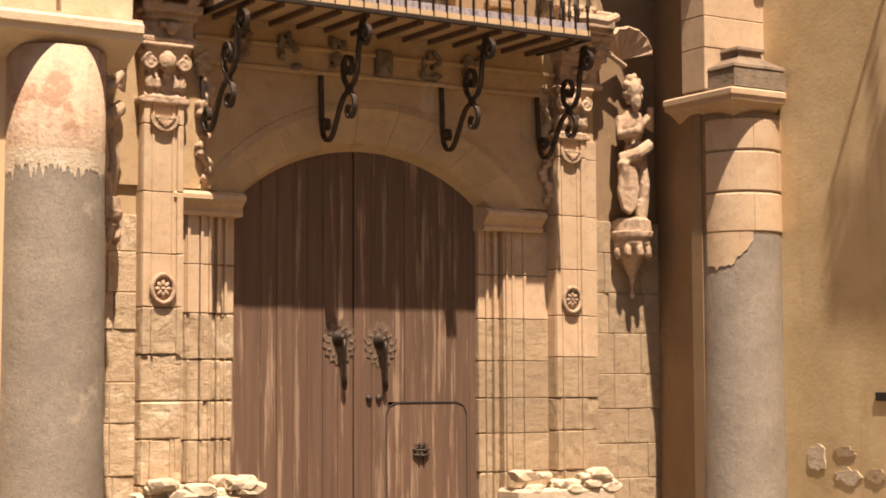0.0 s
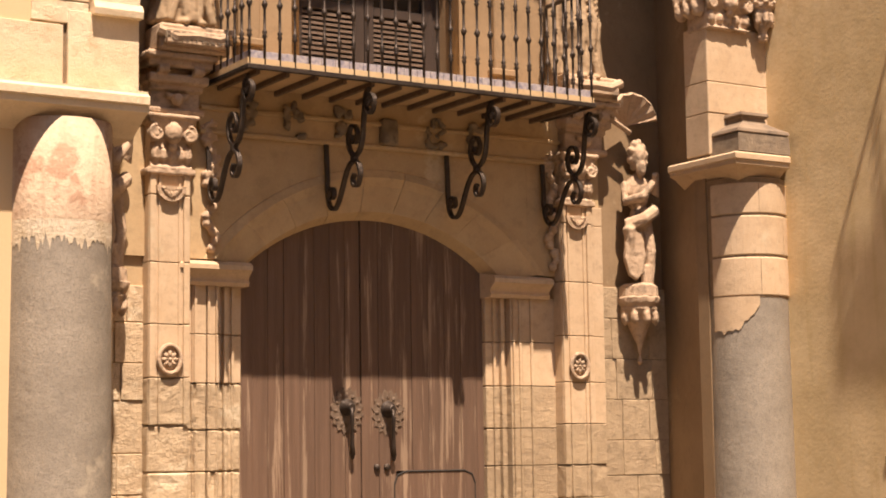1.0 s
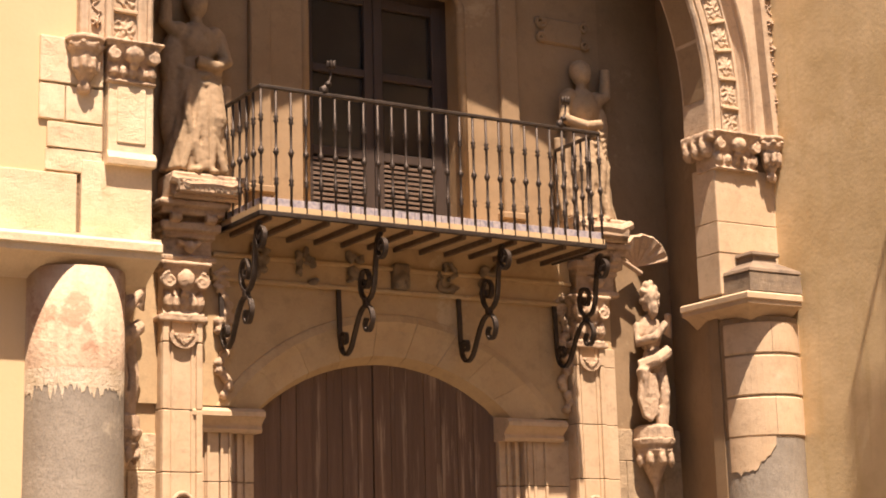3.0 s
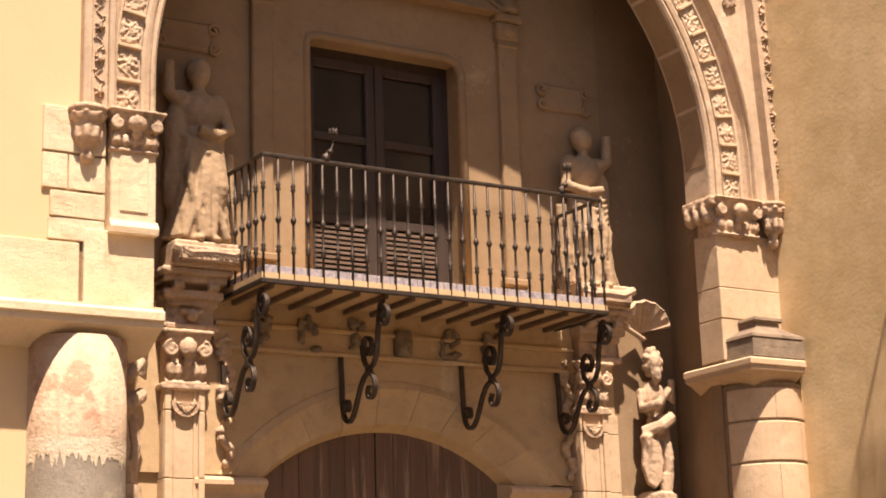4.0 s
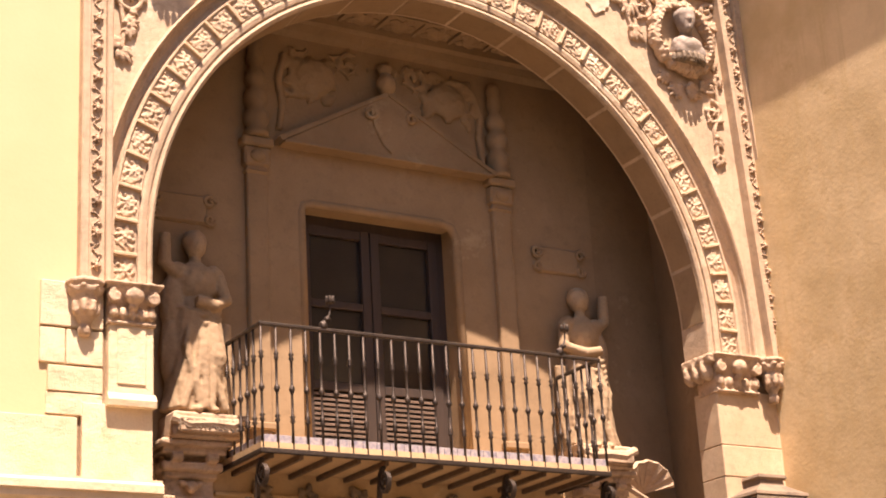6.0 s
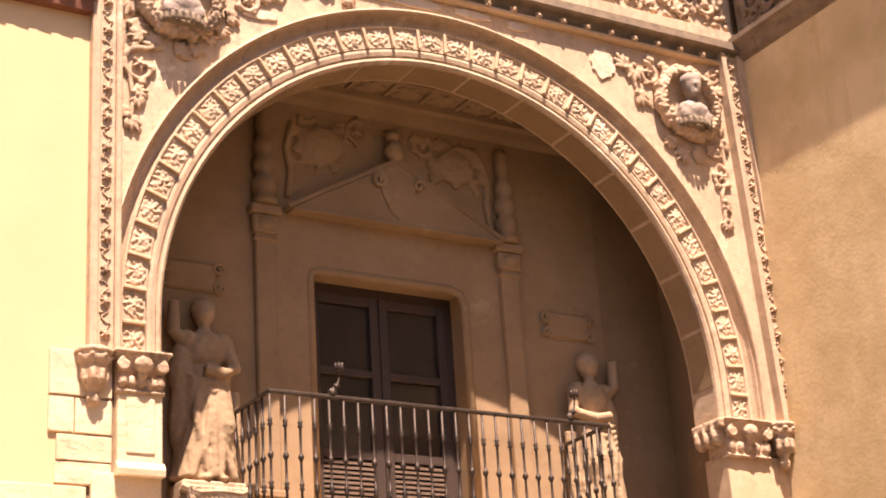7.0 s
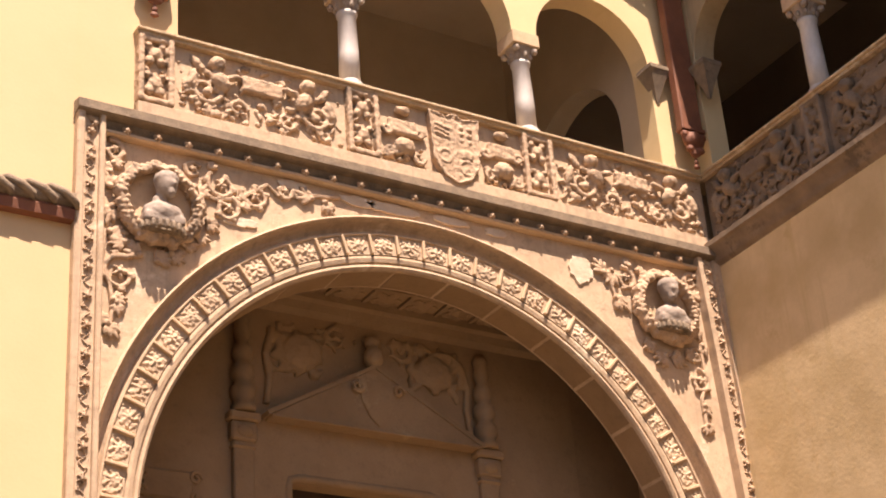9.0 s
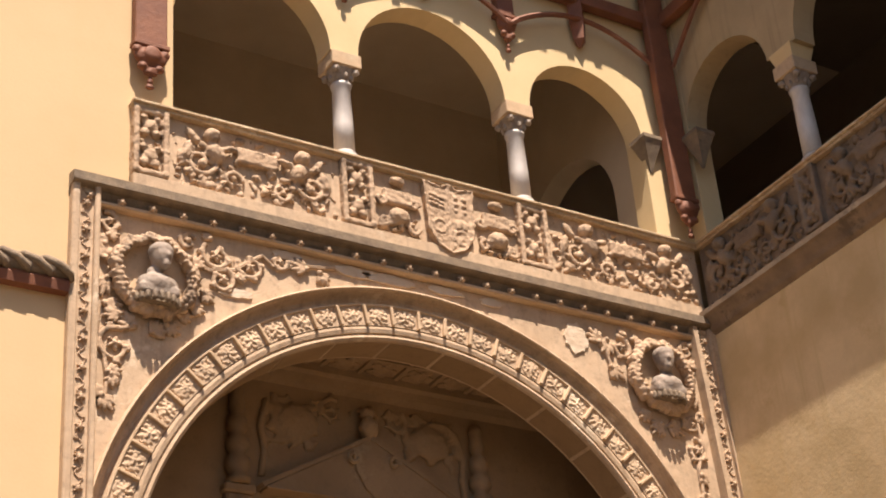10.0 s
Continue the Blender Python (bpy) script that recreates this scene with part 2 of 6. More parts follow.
def fuse(ob, size, smooth_rep=4, wear=0.0):
    """Melt the overlapping forms of a carving into one skin."""
    r = ob.modifiers.new("fuse", "REMESH")
    r.mode, r.voxel_size, r.use_smooth_shade = "VOXEL", size, True
    s = ob.modifiers.new("soften", "SMOOTH")
    s.factor, s.iterations = 0.5, smooth_rep
    if wear:
        d = ob.modifiers.new("wear", "DISPLACE")
        d.texture, d.strength, d.mid_level, d.texture_coords = WEAR, wear, 0.5, "GLOBAL"
    return ob


YA, YW, YD = 13.0, 14.34, 14.5
GROUND = -0.35
XC = 8.27
AX, AZ, AR = 8.255, 6.54, 3.01
XR = 12.1
carve_rnd = random.Random(7)

# ---- the large structure ----
bm = bmesh.new()
box(bm, -400, 400, -400, 400, GROUND - 0.3, GROUND)
solid("ground", bm, EARTH, "pale dusty stone paving of the forecourt", "ground", "structure")

# plaster wall beside the portal
bm = bmesh.new()
box(bm, -9, 4.545, YA + 0.03, YA + 0.5, GROUND, 16.0)
box(bm, 4.545, 5.58, YA + 0.06, YA + 0.5, 10.62, 16.0)
wall_left = solid("wall_west", bm, PLASTER_L, "smooth sunlit yellow plaster palace wall", "wall", "structure")

# arch wall: a plate with the great arch cut through
bm = bmesh.new()
def arch_plate(bm, x0, x1, z0, z1, cx, cz, r, zfoot, y0, y1, seg=64):
    """A wall from x0 to x1 with an arched opening down to zfoot, cut in strips."""
    pts = [(cx - r, zfoot)] + [(cx + r * math.cos(math.pi - math.pi * i / seg), cz + r * math.sin(math.pi - math.pi * i / seg)) for i in range(seg + 1)] + [(cx + r, zfoot)]
    for y in (y0, y1):
        inner = [bm.verts.new((x, y, z)) for x, z in pts]
        outer = []
        for x, z in pts:
            if z <= cz and x < cx:
                outer.append((x0, z))
            elif z <= cz:
                outer.append((x1, z))
            else:
                outer.append((x0 + (x1 - x0) * (x - cx + r) / (2 * r), z1))
        ov = [bm.verts.new((x, y, z)) for x, z in outer]
        for k in range(len(pts) - 1):
            f = [inner[k], inner[k + 1], ov[k + 1], ov[k]]
            bm.faces.new(f)
        if y == y0:
            front = inner
        else:
            for k in range(len(pts) - 1):
                bm.faces.new((front[k], front[k + 1], inner[k + 1], inner[k]))
arch_plate(bm, 4.6, 12.0, 6.13, 10.45, AX, AZ, AR + 0.545, 6.1, YA + 0.05, YA + 0.32)
arch_wall = solid("wall_portal", bm, STONE_UPPER, "carved limestone wall over the great portal arch", "wall", "structure")

# inner wall behind the arch, with doorway and window openings
W0 = 4.9
bm = bmesh.new()
DX0, DX1, XD = 6.79, 9.54, 8.065
# segmental door arch on the wall face (wider, splayed)
def seg_arch(x0, x1, zs, za, n=24):
    w, h = (x1 - x0) / 2, za - zs
    r = (w * w + h * h) / (2 * h)
    cz = za - r
    a = math.asin(w / r)
    return [((x0 + x1) / 2 + r * math.sin(-a + 2 * a * i / n), cz + r * math.cos(-a + 2 * a * i / n)) for i in range(n + 1)]
def ring_between(bm, A, B):
    a = [bm.verts.new(p) for p in A]
    b = [bm.verts.new(p) for p in B]
    for k in range(len(a) - 1):
        bm.faces.new((a[k], a[k + 1], b[k + 1], b[k]))
face_arch = seg_arch(6.56, 9.92, 3.36, 4.16)
door_arch = seg_arch(DX0, DX1, 3.28, 3.83)
# face plate above the door
top = [(x, 5.0) for x, z in face_arch]
ring_between(bm, [(x, YW, z) for x, z in face_arch], [(x, YW, z) for x, z in top])
ring_between(bm, [(x, YW, z) for x, z in face_arch], [(x, YD, z) for x, z in door_arch])
box(bm, 5.0, 6.558, YW, YW + 0.5, 3.36, 5.0)
box(bm, 9.922, 10.83, YW, YW + 0.5, 3.36, 5.0)
box(bm, 5.0, 10.83, YW + 0.44, YW + 0.6, 3.9, 5.0)
box(bm, 5.0, 6.72, YW + 0.13, YW + 0.4, GROUND, 3.36)
box(bm, 5.0, 5.85, YW + 0.04, YW + 0.12, GROUND, 3.36)
box(bm, 9.6, 10.86, YW + 0.13, YW + 0.4, GROUND, 3.36)
solid("wall_doorway", bm, STONE_GOLD, "golden limestone wall with splayed segmental door arch", "wall", "structure")

bm = bmesh.new()
WX0, WX1, WZ1 = 7.32, 9.08, 7.71
box(bm, 5.0, WX0, YW, YW + 0.5, 5.0, 9.9)
box(bm, WX1, 10.83, YW, YW + 0.5, 5.0, 9.9)
box(bm, WX0, WX1, YW, YW + 0.5, WZ1, 9.9)
solid("wall_window_bay", bm, STONE_SHADE, "shaded golden stone wall round the balcony window", "wall", "structure")

# side walls of the porch; the eastern one splays open towards the inner wall
def strip_wall(name, pts, z0, z1, mat, label):
    bm = bmesh.new()
    for (xa, ya), (xb, yb) in zip(pts, pts[1:]):
        a = [bm.verts.new(p) for p in ((xa, ya, z0), (xb, yb, z0), (xb, yb, z1), (xa, ya, z1))]
        bm.faces.new(a)
    bmesh.ops.remove_doubles(bm, verts=bm.verts, dist=1e-4)
    bmesh.ops.recalc_face_normals(bm, faces=bm.faces)
    ob = solid(name, bm, mat, label, "wall", "structure")
    s = ob.modifiers.new("thick", "SOLIDIFY")
    s.thickness, s.offset = 0.2, 0
    return ob
strip_wall("wall_porch_east", [(11.5, 13.3), (11.5, 13.45), (11.78, 14.46), (10.835, 14.46)], GROUND, 9.95, STONE_SHADE, "coursed golden stone side wall of the porch")
strip_wall("wall_porch_west", [(5.0, 13.3), (5.0, 14.6)], GROUND, 9.95, STONE_SHADE, "coursed golden stone side wall of the porch")
bm = bmesh.new()
box(bm, 4.9, 11.9, YA + 0.44, 15.0, 9.75, 9.95)
for i in range(14):
    for j in range(2):
        xx, yy = 5.3 + i * 0.44, YA + 0.62 + j * 0.44
        ball(bm, (xx, yy, 9.75), (0.13, 0.13, 0.05), 1)
        for k in range(5):
            ball(bm, (xx + 0.12 * math.cos(k * 1.26), yy + 0.12 * math.sin(k * 1.26), 9.75), (0.07, 0.07, 0.035), 1)
for i in range(15):
    box(bm, 5.06 + i * 0.44, 5.1 + i * 0.44, YA + 0.35, YW, 9.72, 9.76)
for j in range(3):
    box(bm, 5.0, 11.4, YA + 0.38 + j * 0.44, YA + 0.42 + j * 0.44, 9.716, 9.76)
sweep_x(bm, [(YW + 0.02, 9.5), (YW - 0.07, 9.56), (YW - 0.1, 9.64), (YW - 0.16, 9.66), (YW - 0.16, 9.76), (YW + 0.02, 9.76)], 5.05, 10.86)
solid("ceiling", bm, STONE_SHADE, "flat coffered stone ceiling of the porch", "ceiling", "structure")

# wing wall, perpendicular, with loggia above
bm = bmesh.new()
A = [(XR - 0.03, GROUND), (XR, 10.45), (XR + 0.6, 10.45), (XR + 0.6, GROUND)]
sweep_y(bm, A, -6, 13.6)
solid("wall_wing", bm, PLASTER_R, "weathered tan plaster wall of the palace wing", "wall", "structure")

# unseen walls, added to block low sky light; they close the forecourt round the camera
bm = bmesh.new()
box(bm, -20, 20, -15.0, -14.4, GROUND, 11.5)
solid("wall_forecourt_south", bm, PLASTER_R, "unseen tan wall added across the forecourt to block low sky", "wall", "structure")
bm = bmesh.new()
box(bm, -13.0, -12.4, -14.4, 13.0, GROUND, 12.0)
solid("wall_forecourt_west", bm, PLASTER_R, "unseen tan wall added beside the forecourt to block low sky", "wall", "structure")

# outer walls and tiled roofs of the palace body
bm = bmesh.new()
box(bm, -9, 20, 20.0, 20.4, GROUND, 16.0)
box(bm, 19.6, 20.0, -6, 20.0, GROUND, 16.0)
solid("wall_palace_back", bm, PLASTER_R, "plain tan plaster rear wall of the palace", "wall", "structure")
bm = bmesh.new()
sweep_x(bm, [(12.1, 16.13), (12.1, 16.2), (16.5, 18.0), (20.6, 16.2), (20.6, 16.13), (16.5, 17.9)], -9, 20)
solid("roof_south", bm, ROOF, "weathered terracotta tile roof of the palace", "roof", "structure")
bm = bmesh.new()
sweep_y(bm, [(11.45, 16.13), (11.45, 16.2), (15.8, 18.0), (20.2, 16.2), (20.2, 16.13), (15.8, 17.9)], -6, 12.1)
solid("roof_wing", bm, ROOF, "weathered terracotta tile roof of the wing", "roof", "structure")

# coursed stones on the wall beside the door surround
east = bpy.data.objects["wall_porch_east"]
c_rnd = random.Random(31)
ca, cb = Vector((10.84, 14.355, 0)), Vector((11.675, 14.355, 0))
run = (cb - ca).length
cm = Matrix.Translation(ca) @ Matrix.Rotation(math.atan2(cb.y - ca.y, cb.x - ca.x), 4, "Z")
zc = GROUND
while zc < 3.0:
    h = c_rnd.choice((0.3, 0.36, 0.42, 0.33))
    u = -c_rnd.uniform(0.0, 0.25)
    while u < run:
        w = c_rnd.uniform(0.28, 0.5)
        bm = bmesh.new()
        box(bm, max(u, 0) + 0.002, min(u + w, run + 0.02) - 0.002, -0.012 + c_rnd.uniform(-0.005, 0.005), 0.1, zc + 0.002, zc + h - 0.002, 0.007)
        weather(bm, 0.014, zc + u * 3, 2)
        bm.transform(cm)
        if min(u + w, run) - max(u, 0) > 0.05:
            me = mesh_of(bm, "stone_block", STONE_LOWER)
            ob = new("stone_block", me)
            ob.parent = east
        u += w
    zc += h
# weathered blocks between the west console and the door pilaster
inner_wall = bpy.data.objects["wall_doorway"]
b_rnd = random.Random(43)
zc = GROUND
while zc < 2.9:
    h = b_rnd.choice((0.36, 0.42, 0.33, 0.46))
    cut = b_rnd.uniform(5.5, 5.66)
    for x0, x1 in ((5.25, cut), (cut, 5.84)):
        bm = bmesh.new()
        box(bm, x0 + 0.003, x1 - 0.003, YW + 0.022 + b_rnd.uniform(-0.006, 0.006), YW + 0.12, zc + 0.003, zc + h - 0.003, 0.008)
        weather(bm, 0.014, zc * 3 + x0, 2)
        part("stone_block", bm, STONE_WORN, inner_wall)
    zc += h
# ---- piers and columns ----
def relief_cluster(bm, x0, x1, z0, z1, y, n, size, depth, rnd):
    """Worn carved foliage: many small overlapping lobes on a face at depth y."""
    for i in range(n):
        x, z = rnd.uniform(x0, x1), rnd.uniform(z0, z1)
        s = size * rnd.uniform(0.6, 1.3)
        t = Matrix.Rotation(rnd.uniform(0, math.pi), 4, "Y")
        ball(bm, (x, y, z), (s, depth * rnd.uniform(0.6, 1.1), s * rnd.uniform(0.4, 0.8)), 1, t)


def rosette(bm, x, y, z, r, depth=0.03, petals=6, turn=0.0):
    for k in range(petals):
        a = turn + 2 * math.pi * k / petals
        m = Matrix.Rotation(-a, 4, "Y")
        ball(bm, (x + 0.56 * r * math.cos(a), y, z + 0.56 * r * math.sin(a)), (0.46 * r, depth, 0.26 * r), 1, m)
    ball(bm, (x, y - depth * 0.4, z), (0.24 * r, depth, 0.24 * r), 1)


def spiral(cx, cz, r0, turns, y, start=0.0, hand=1, n=28, r1=0.15):
    return [(cx + (r0 * (1 - (1 - r1) * i / n)) * math.cos(start + hand * 2 * math.pi * turns * i / n), y,
             cz + (r0 * (1 - (1 - r1) * i / n)) * math.sin(start + hand * 2 * math.pi * turns * i / n)) for i in range(n + 1)]


def scroll_leaf(bm, cx, cz, r, y, hand=1, start=0.0, thick=0.03, rnd=carve_rnd, turns=1.15):
    pts = spiral(cx, cz, r, turns, y, start, hand)
    tube(bm, pts, [thick * (1 - 0.5 * i / (len(pts) - 1)) for i in range(len(pts))], 6)
    ball(bm, (pts[-1][0], y - 0.01, pts[-1][2]), (0.3 * r, 0.035, 0.3 * r), 1)
    for i in range(2, len(pts) - 6, 4):
        a = start + hand * 2 * math.pi * turns * i / (len(pts) - 1)
        q = Vector(pts[i]) + Vector((math.cos(a), 0, math.sin(a))) * thick * 1.5
        ball(bm, q, (0.2 * r, 0.03, 0.11 * r), 1, Matrix.Rotation(-a - hand * 0.8, 4, "Y"))


def capital(bm, x0, x1, yf, zb, zt, rnd):
    """Ionic-like capital with volutes and a mask between them, on a flaring bell."""
    w = x1 - x0
    h = zt - zb
    sweep_x(bm, [(yf + 0.3, zb), (yf - 0.02, zb), (yf - 0.035, zb + 0.05 * h), (yf, zb + 0.12 * h), (yf, zb + 0.5 * h), (yf - 0.06, zb + 0.8 * h), (yf + 0.3, zb + 0.8 * h)], x0, x1)
    box(bm, x0 - 0.05, x1 + 0.05, yf - 0.1, yf + 0.3, zt - 0.09 * h, zt, 0.012)
    box(bm, x0 - 0.03, x1 + 0.03, yf - 0.07, yf + 0.3, zt - 0.17 * h, zt - 0.08 * h, 0.01)
    for s, xx in ((1, x0 + 0.02), (-1, x1 - 0.02)):
        for dy in (-0.07, -0.035):
            tube(bm, spiral(xx + s * 0.02, zt - 0.36 * h, 0.155 * h, 1.6, yf + dy, math.pi / 2, s, 22), 0.016, 6)
        ball(bm, (xx + s * 0.02, yf - 0.05, zt - 0.36 * h), (0.03, 0.04, 0.03), 1)
        ball(bm, (xx + s * 0.02, yf - 0.02, zb + 0.3 * h), (0.05, 0.045, 0.2 * h), 1)
    xm = (x0 + x1) / 2
    ball(bm, (xm, yf - 0.07, zt - 0.34 * h), (0.085, 0.075, 0.2 * h), 2)
    ball(bm, (xm, yf - 0.05, zt - 0.58 * h), (0.05, 0.05, 0.1 * h), 1)
    for k in range(5):
        xk = x0 + w * (k + 0.5) / 5
        ball(bm, (xk, yf - 0.015, zb + 0.28 * h), (0.045, 0.04, 0.16 * h), 1)


rnd = random.Random(11)

# left pier: blocks over the cornice, shaft, capital, hanging corbel
pier = thing("pier_west", "pale limestone pier of the portal with squared blocks", "pier", "structure")
def block(parent, x0, x1, z0, z1, yf, yb, mat=STONE_LIGHT, bev=0.006):
    bm = bmesh.new()
    box(bm, x0, x1, yf, yb, z0, z1, bev)
    weather(bm, 0.008, x0 + z0 * 3, 4)
    return part("stone_block", bm, mat, parent)
blocks = [(3.1, 4.56, 4.5, 5.01), (4.6, 5.2, 4.5, 5.14), (4.3, 4.77, 5.03, 5.21), (4.31, 4.77, 5.22, 5.43), (4.24, 4.45, 5.45, 5.74), (4.46, 4.77, 5.45, 5.74), (4.24, 4.77, 5.76, 6.14), (1.4, 3.07, 4.5, 5.01), (-0.5, 1.37, 4.5, 5.01)]
for x0, x1, z0, z1 in blocks:
    block(pier, x0, x1, z0, z1, YA + rnd.uniform(-0.008, 0.008), YA + 0.4)
bm = bmesh.new()
box(bm, 4.28, 5.17, YA + 0.045, YA + 0.42, 4.5, 6.12)
part("core", bm, JOINT, pier)
bm = bmesh.new()
box(bm, 4.8, 5.19, YA - 0.05, YA + 0.4, 5.13, 5.83, 0.01)
sweep_x(bm, [(YA + 0.3, 5.12), (YA - 0.075, 5.12), (YA - 0.085, 5.17), (YA - 0.05, 5.23), (YA + 0.3, 5.23)], 4.79, 5.205)
box(bm, 4.87, 5.12, YA - 0.062, YA, 5.3, 5.78, 0.008)
part("shaft", bm, STONE_LIGHT, pier)
bm = bmesh.new()
capital(bm, 4.79, 5.2, YA - 0.05, 5.8, 6.16, rnd)
fuse(part("capital", bm, STONE_CARVED, pier), 0.01, 0, 0.014)

def corbel(parent, xc, yf, zt, w):
    """A hanging tapered corbel with a moulded top and leafy body."""
    bm = bmesh.new()
    prof = [(0.02, -0.44), (0.05, -0.43), (0.065, -0.38), (0.045, -0.34), (0.09, -0.27), (0.115, -0.16), (0.125, -0.1), (0.15, -0.085), (0.16, -0.05), (0.145, -0.03), (0.175, 0.0), (0.17, 0.03)]
    lathe(bm, [(r * w / 0.3, z) for r, z in prof], (xc, yf + 0.04, zt), 10)
    for k in range(4):
        a = -math.pi + math.pi * (k + 0.5) / 4
        ball(bm, (xc + 0.1 * math.cos(a), yf + 0.04 + 0.1 * math.sin(a), zt - 0.2), (0.035, 0.035, 0.09), 1)
        ball(bm, (xc + 0.14 * math.cos(a), yf + 0.04 + 0.14 * math.sin(a), zt - 0.04), (0.03, 0.03, 0.02), 1)
    return fuse(part("corbel", bm, STONE_CARVED, parent), 0.01, 0, 0.012)
corbel(pier, 4.6, YA - 0.06, 6.12, 0.29)

# left column with the long cornice above it
WCX, WCY = 4.58, 13.117
col = thing("column_west", "grey granite column with peeling pinkish render at its top", "column", "structure")
bm = bmesh.new()
lathe(bm, [(0.43, 0), (0.43, 0.02), (0.425, 1.5), (0.417, 2.9), (0.411, 3.7), (0.411, 3.72)], (WCX, WCY, GROUND), 48)
part("shaft", bm, GRANITE, col, smooth=True)
bm = bmesh.new()
n = 220
tops, bots = [], []
for k in range(n):
    a = 2 * math.pi * k / n
    zb = 3.38 + 0.05 * noise.noise(Vector((math.cos(a) * 3, math.sin(a) * 3, 1))) + 0.05 * noise.noise(Vector((math.cos(a) * 11, math.sin(a) * 11, 4))) + 0.04 * noise.noise(Vector((math.cos(a) * 30, math.sin(a) * 30, 7)))
    bots.append(bm.verts.new((WCX + 0.4145 * math.cos(a), WCY + 0.4145 * math.sin(a), zb)))
    tops.append(bm.verts.new((WCX + 0.4135 * math.cos(a), WCY + 0.4135 * math.sin(a), 4.22)))
for k in range(n):
    bm.faces.new((bots[k], bots[(k + 1) % n], tops[(k + 1) % n], tops[k]))
bm.faces.new(tops)
part("render_coat", bm, RENDER_PINK, col, "peeling pink and white render", smooth=True)
bm = bmesh.new()
n = 220
tops, bots = [], []
for k in range(n):
    a = 2 * math.pi * k / n
    zb = 3.24 + 0.08 * noise.noise(Vector((math.cos(a) * 4, math.sin(a) * 4, 9))) + 0.08 * noise.noise(Vector((math.cos(a) * 14, math.sin(a) * 14, 2))) + 0.08 * noise.noise(Vector((math.cos(a) * 38, math.sin(a) * 38, 5)))
    bots.append(bm.verts.new((WCX + 0.4152 * math.cos(a), WCY + 0.4152 * math.sin(a), zb)))
    tops.append(bm.verts.new((WCX + 0.4155 * math.cos(a), WCY + 0.4155 * math.sin(a), 3.42)))
for k in range(n):
    bm.faces.new((bots[k], bots[(k + 1) % n], tops[(k + 1) % n], tops[k]))
part("lime_band", bm, STONE_PALE, col, "ragged white lime band", smooth=True)

bm = bmesh.new()
sweep_x(bm, [(13.4, 4.14), (13.02, 4.14), (12.98, 4.17), (12.76, 4.28), (12.72, 4.29), (12.69, 4.3), (12.69, 4.35), (12.66, 4.36), (12.66, 4.42), (12.7, 4.45), (12.7, 4.47), (12.96, 4.52), (13.4, 4.52)], -3, 5.16)
solid("cornice_west", bm, STONE_LIGHT, "long moulded pale stone cornice over the column", "cornice", "structure")
bm = bmesh.new()
box(bm, -3, 4.98, 13.12, 13.5, GROUND, 4.2)
solid("wall_west_lower", bm, PLASTER_R, "ochre plastered wall behind the column", "wall", "structure")

# right pier and column
pier2 = thing("pier_east", "pale limestone pier of the portal beside the wing", "pier", "structure")
for z0, z1 in ((4.52, 4.943), (4.947, 5.263), (5.267, 5.84)):
    bm = bmesh.new()
    box(bm, 11.30, 12.15, YA + 0.1 + rnd.uniform(-0.004, 0.004), YA + 0.46, z0, z1, 0.008)
    part("stone_block", bm, STONE, pier2)
bm = bmesh.new()
box(bm, 11.31, 12.14, YA + 0.11, YA + 0.45, 4.5, 6.2)
part("core", bm, JOINT, pier2)
bm = bmesh.new()
capital(bm, 11.29, 11.83, YA + 0.07, 5.8, 6.2, rnd)
box(bm, 11.85, 12.2, YA - 0.06, YA + 0.3, 6.08, 6.18, 0.015)
fuse(part("capital", bm, STONE_CARVED, pier2), 0.01, 0, 0.014)
bm = bmesh.new()
for j in range(3):
    yy = YA + 0.14 + j * 0.13
    ball(bm, (11.24, yy, 6.02), (0.09, 0.06, 0.1), 2)
    tube(bm, spiral(11.24, 6.05, 0.09, 1.4, yy, math.pi / 2, 1, 18), 0.02, 6)
box(bm, 11.18, 11.5, YA + 0.02, YA + 0.48, 6.1, 6.19, 0.01)
fuse(part("inner_capital", bm, STONE_CARVED, pier2), 0.014, 1, 0.02)
corbel(pier2, 11.98, YA - 0.03, 6.15, 0.27)

col2 = thing("column_east", "grey granite column with cracked limestone upper drums", "column", "structure")
CX2, CY2, CR2 = 11.81, 13.19, 0.408
bm = bmesh.new()
lathe(bm, [(CR2 + 0.03, 0), (CR2 + 0.03, 0.02), (CR2 + 0.012, 1.6), (CR2, 3.42), (CR2, 3.44)], (CX2, CY2, GROUND), 48)
part("shaft", bm, GRANITE, col2, smooth=True)
for z0, z1 in ((3.085, 3.475), (3.49, 3.89), (3.905, 4.22)):
    for a0, a1 in ((-3.2, -1.95 if z0 < 3.4 or z0 > 3.7 else -1.2), (-1.94 if z0 < 3.4 or z0 > 3.7 else -1.19, 0.4)):
        bm = bmesh.new()
        lathe(bm, [(CR2 + 0.0, 0), (CR2 + 0.014, 0.015), (CR2 + 0.014, z1 - z0 - 0.015), (CR2, z1 - z0)], (CX2, CY2, z0), 14, a0, a1 - a0)
        part("drum_stone", bm, STONE, col2)
bm = bmesh.new()
lathe(bm, [(CR2 + 0.004, 0), (CR2 + 0.004, 1.2)], (CX2, CY2, 3.07), 30)
part("drum_core", bm, JOINT, col2)
bm = bmesh.new()
n = 16
rows_ = []
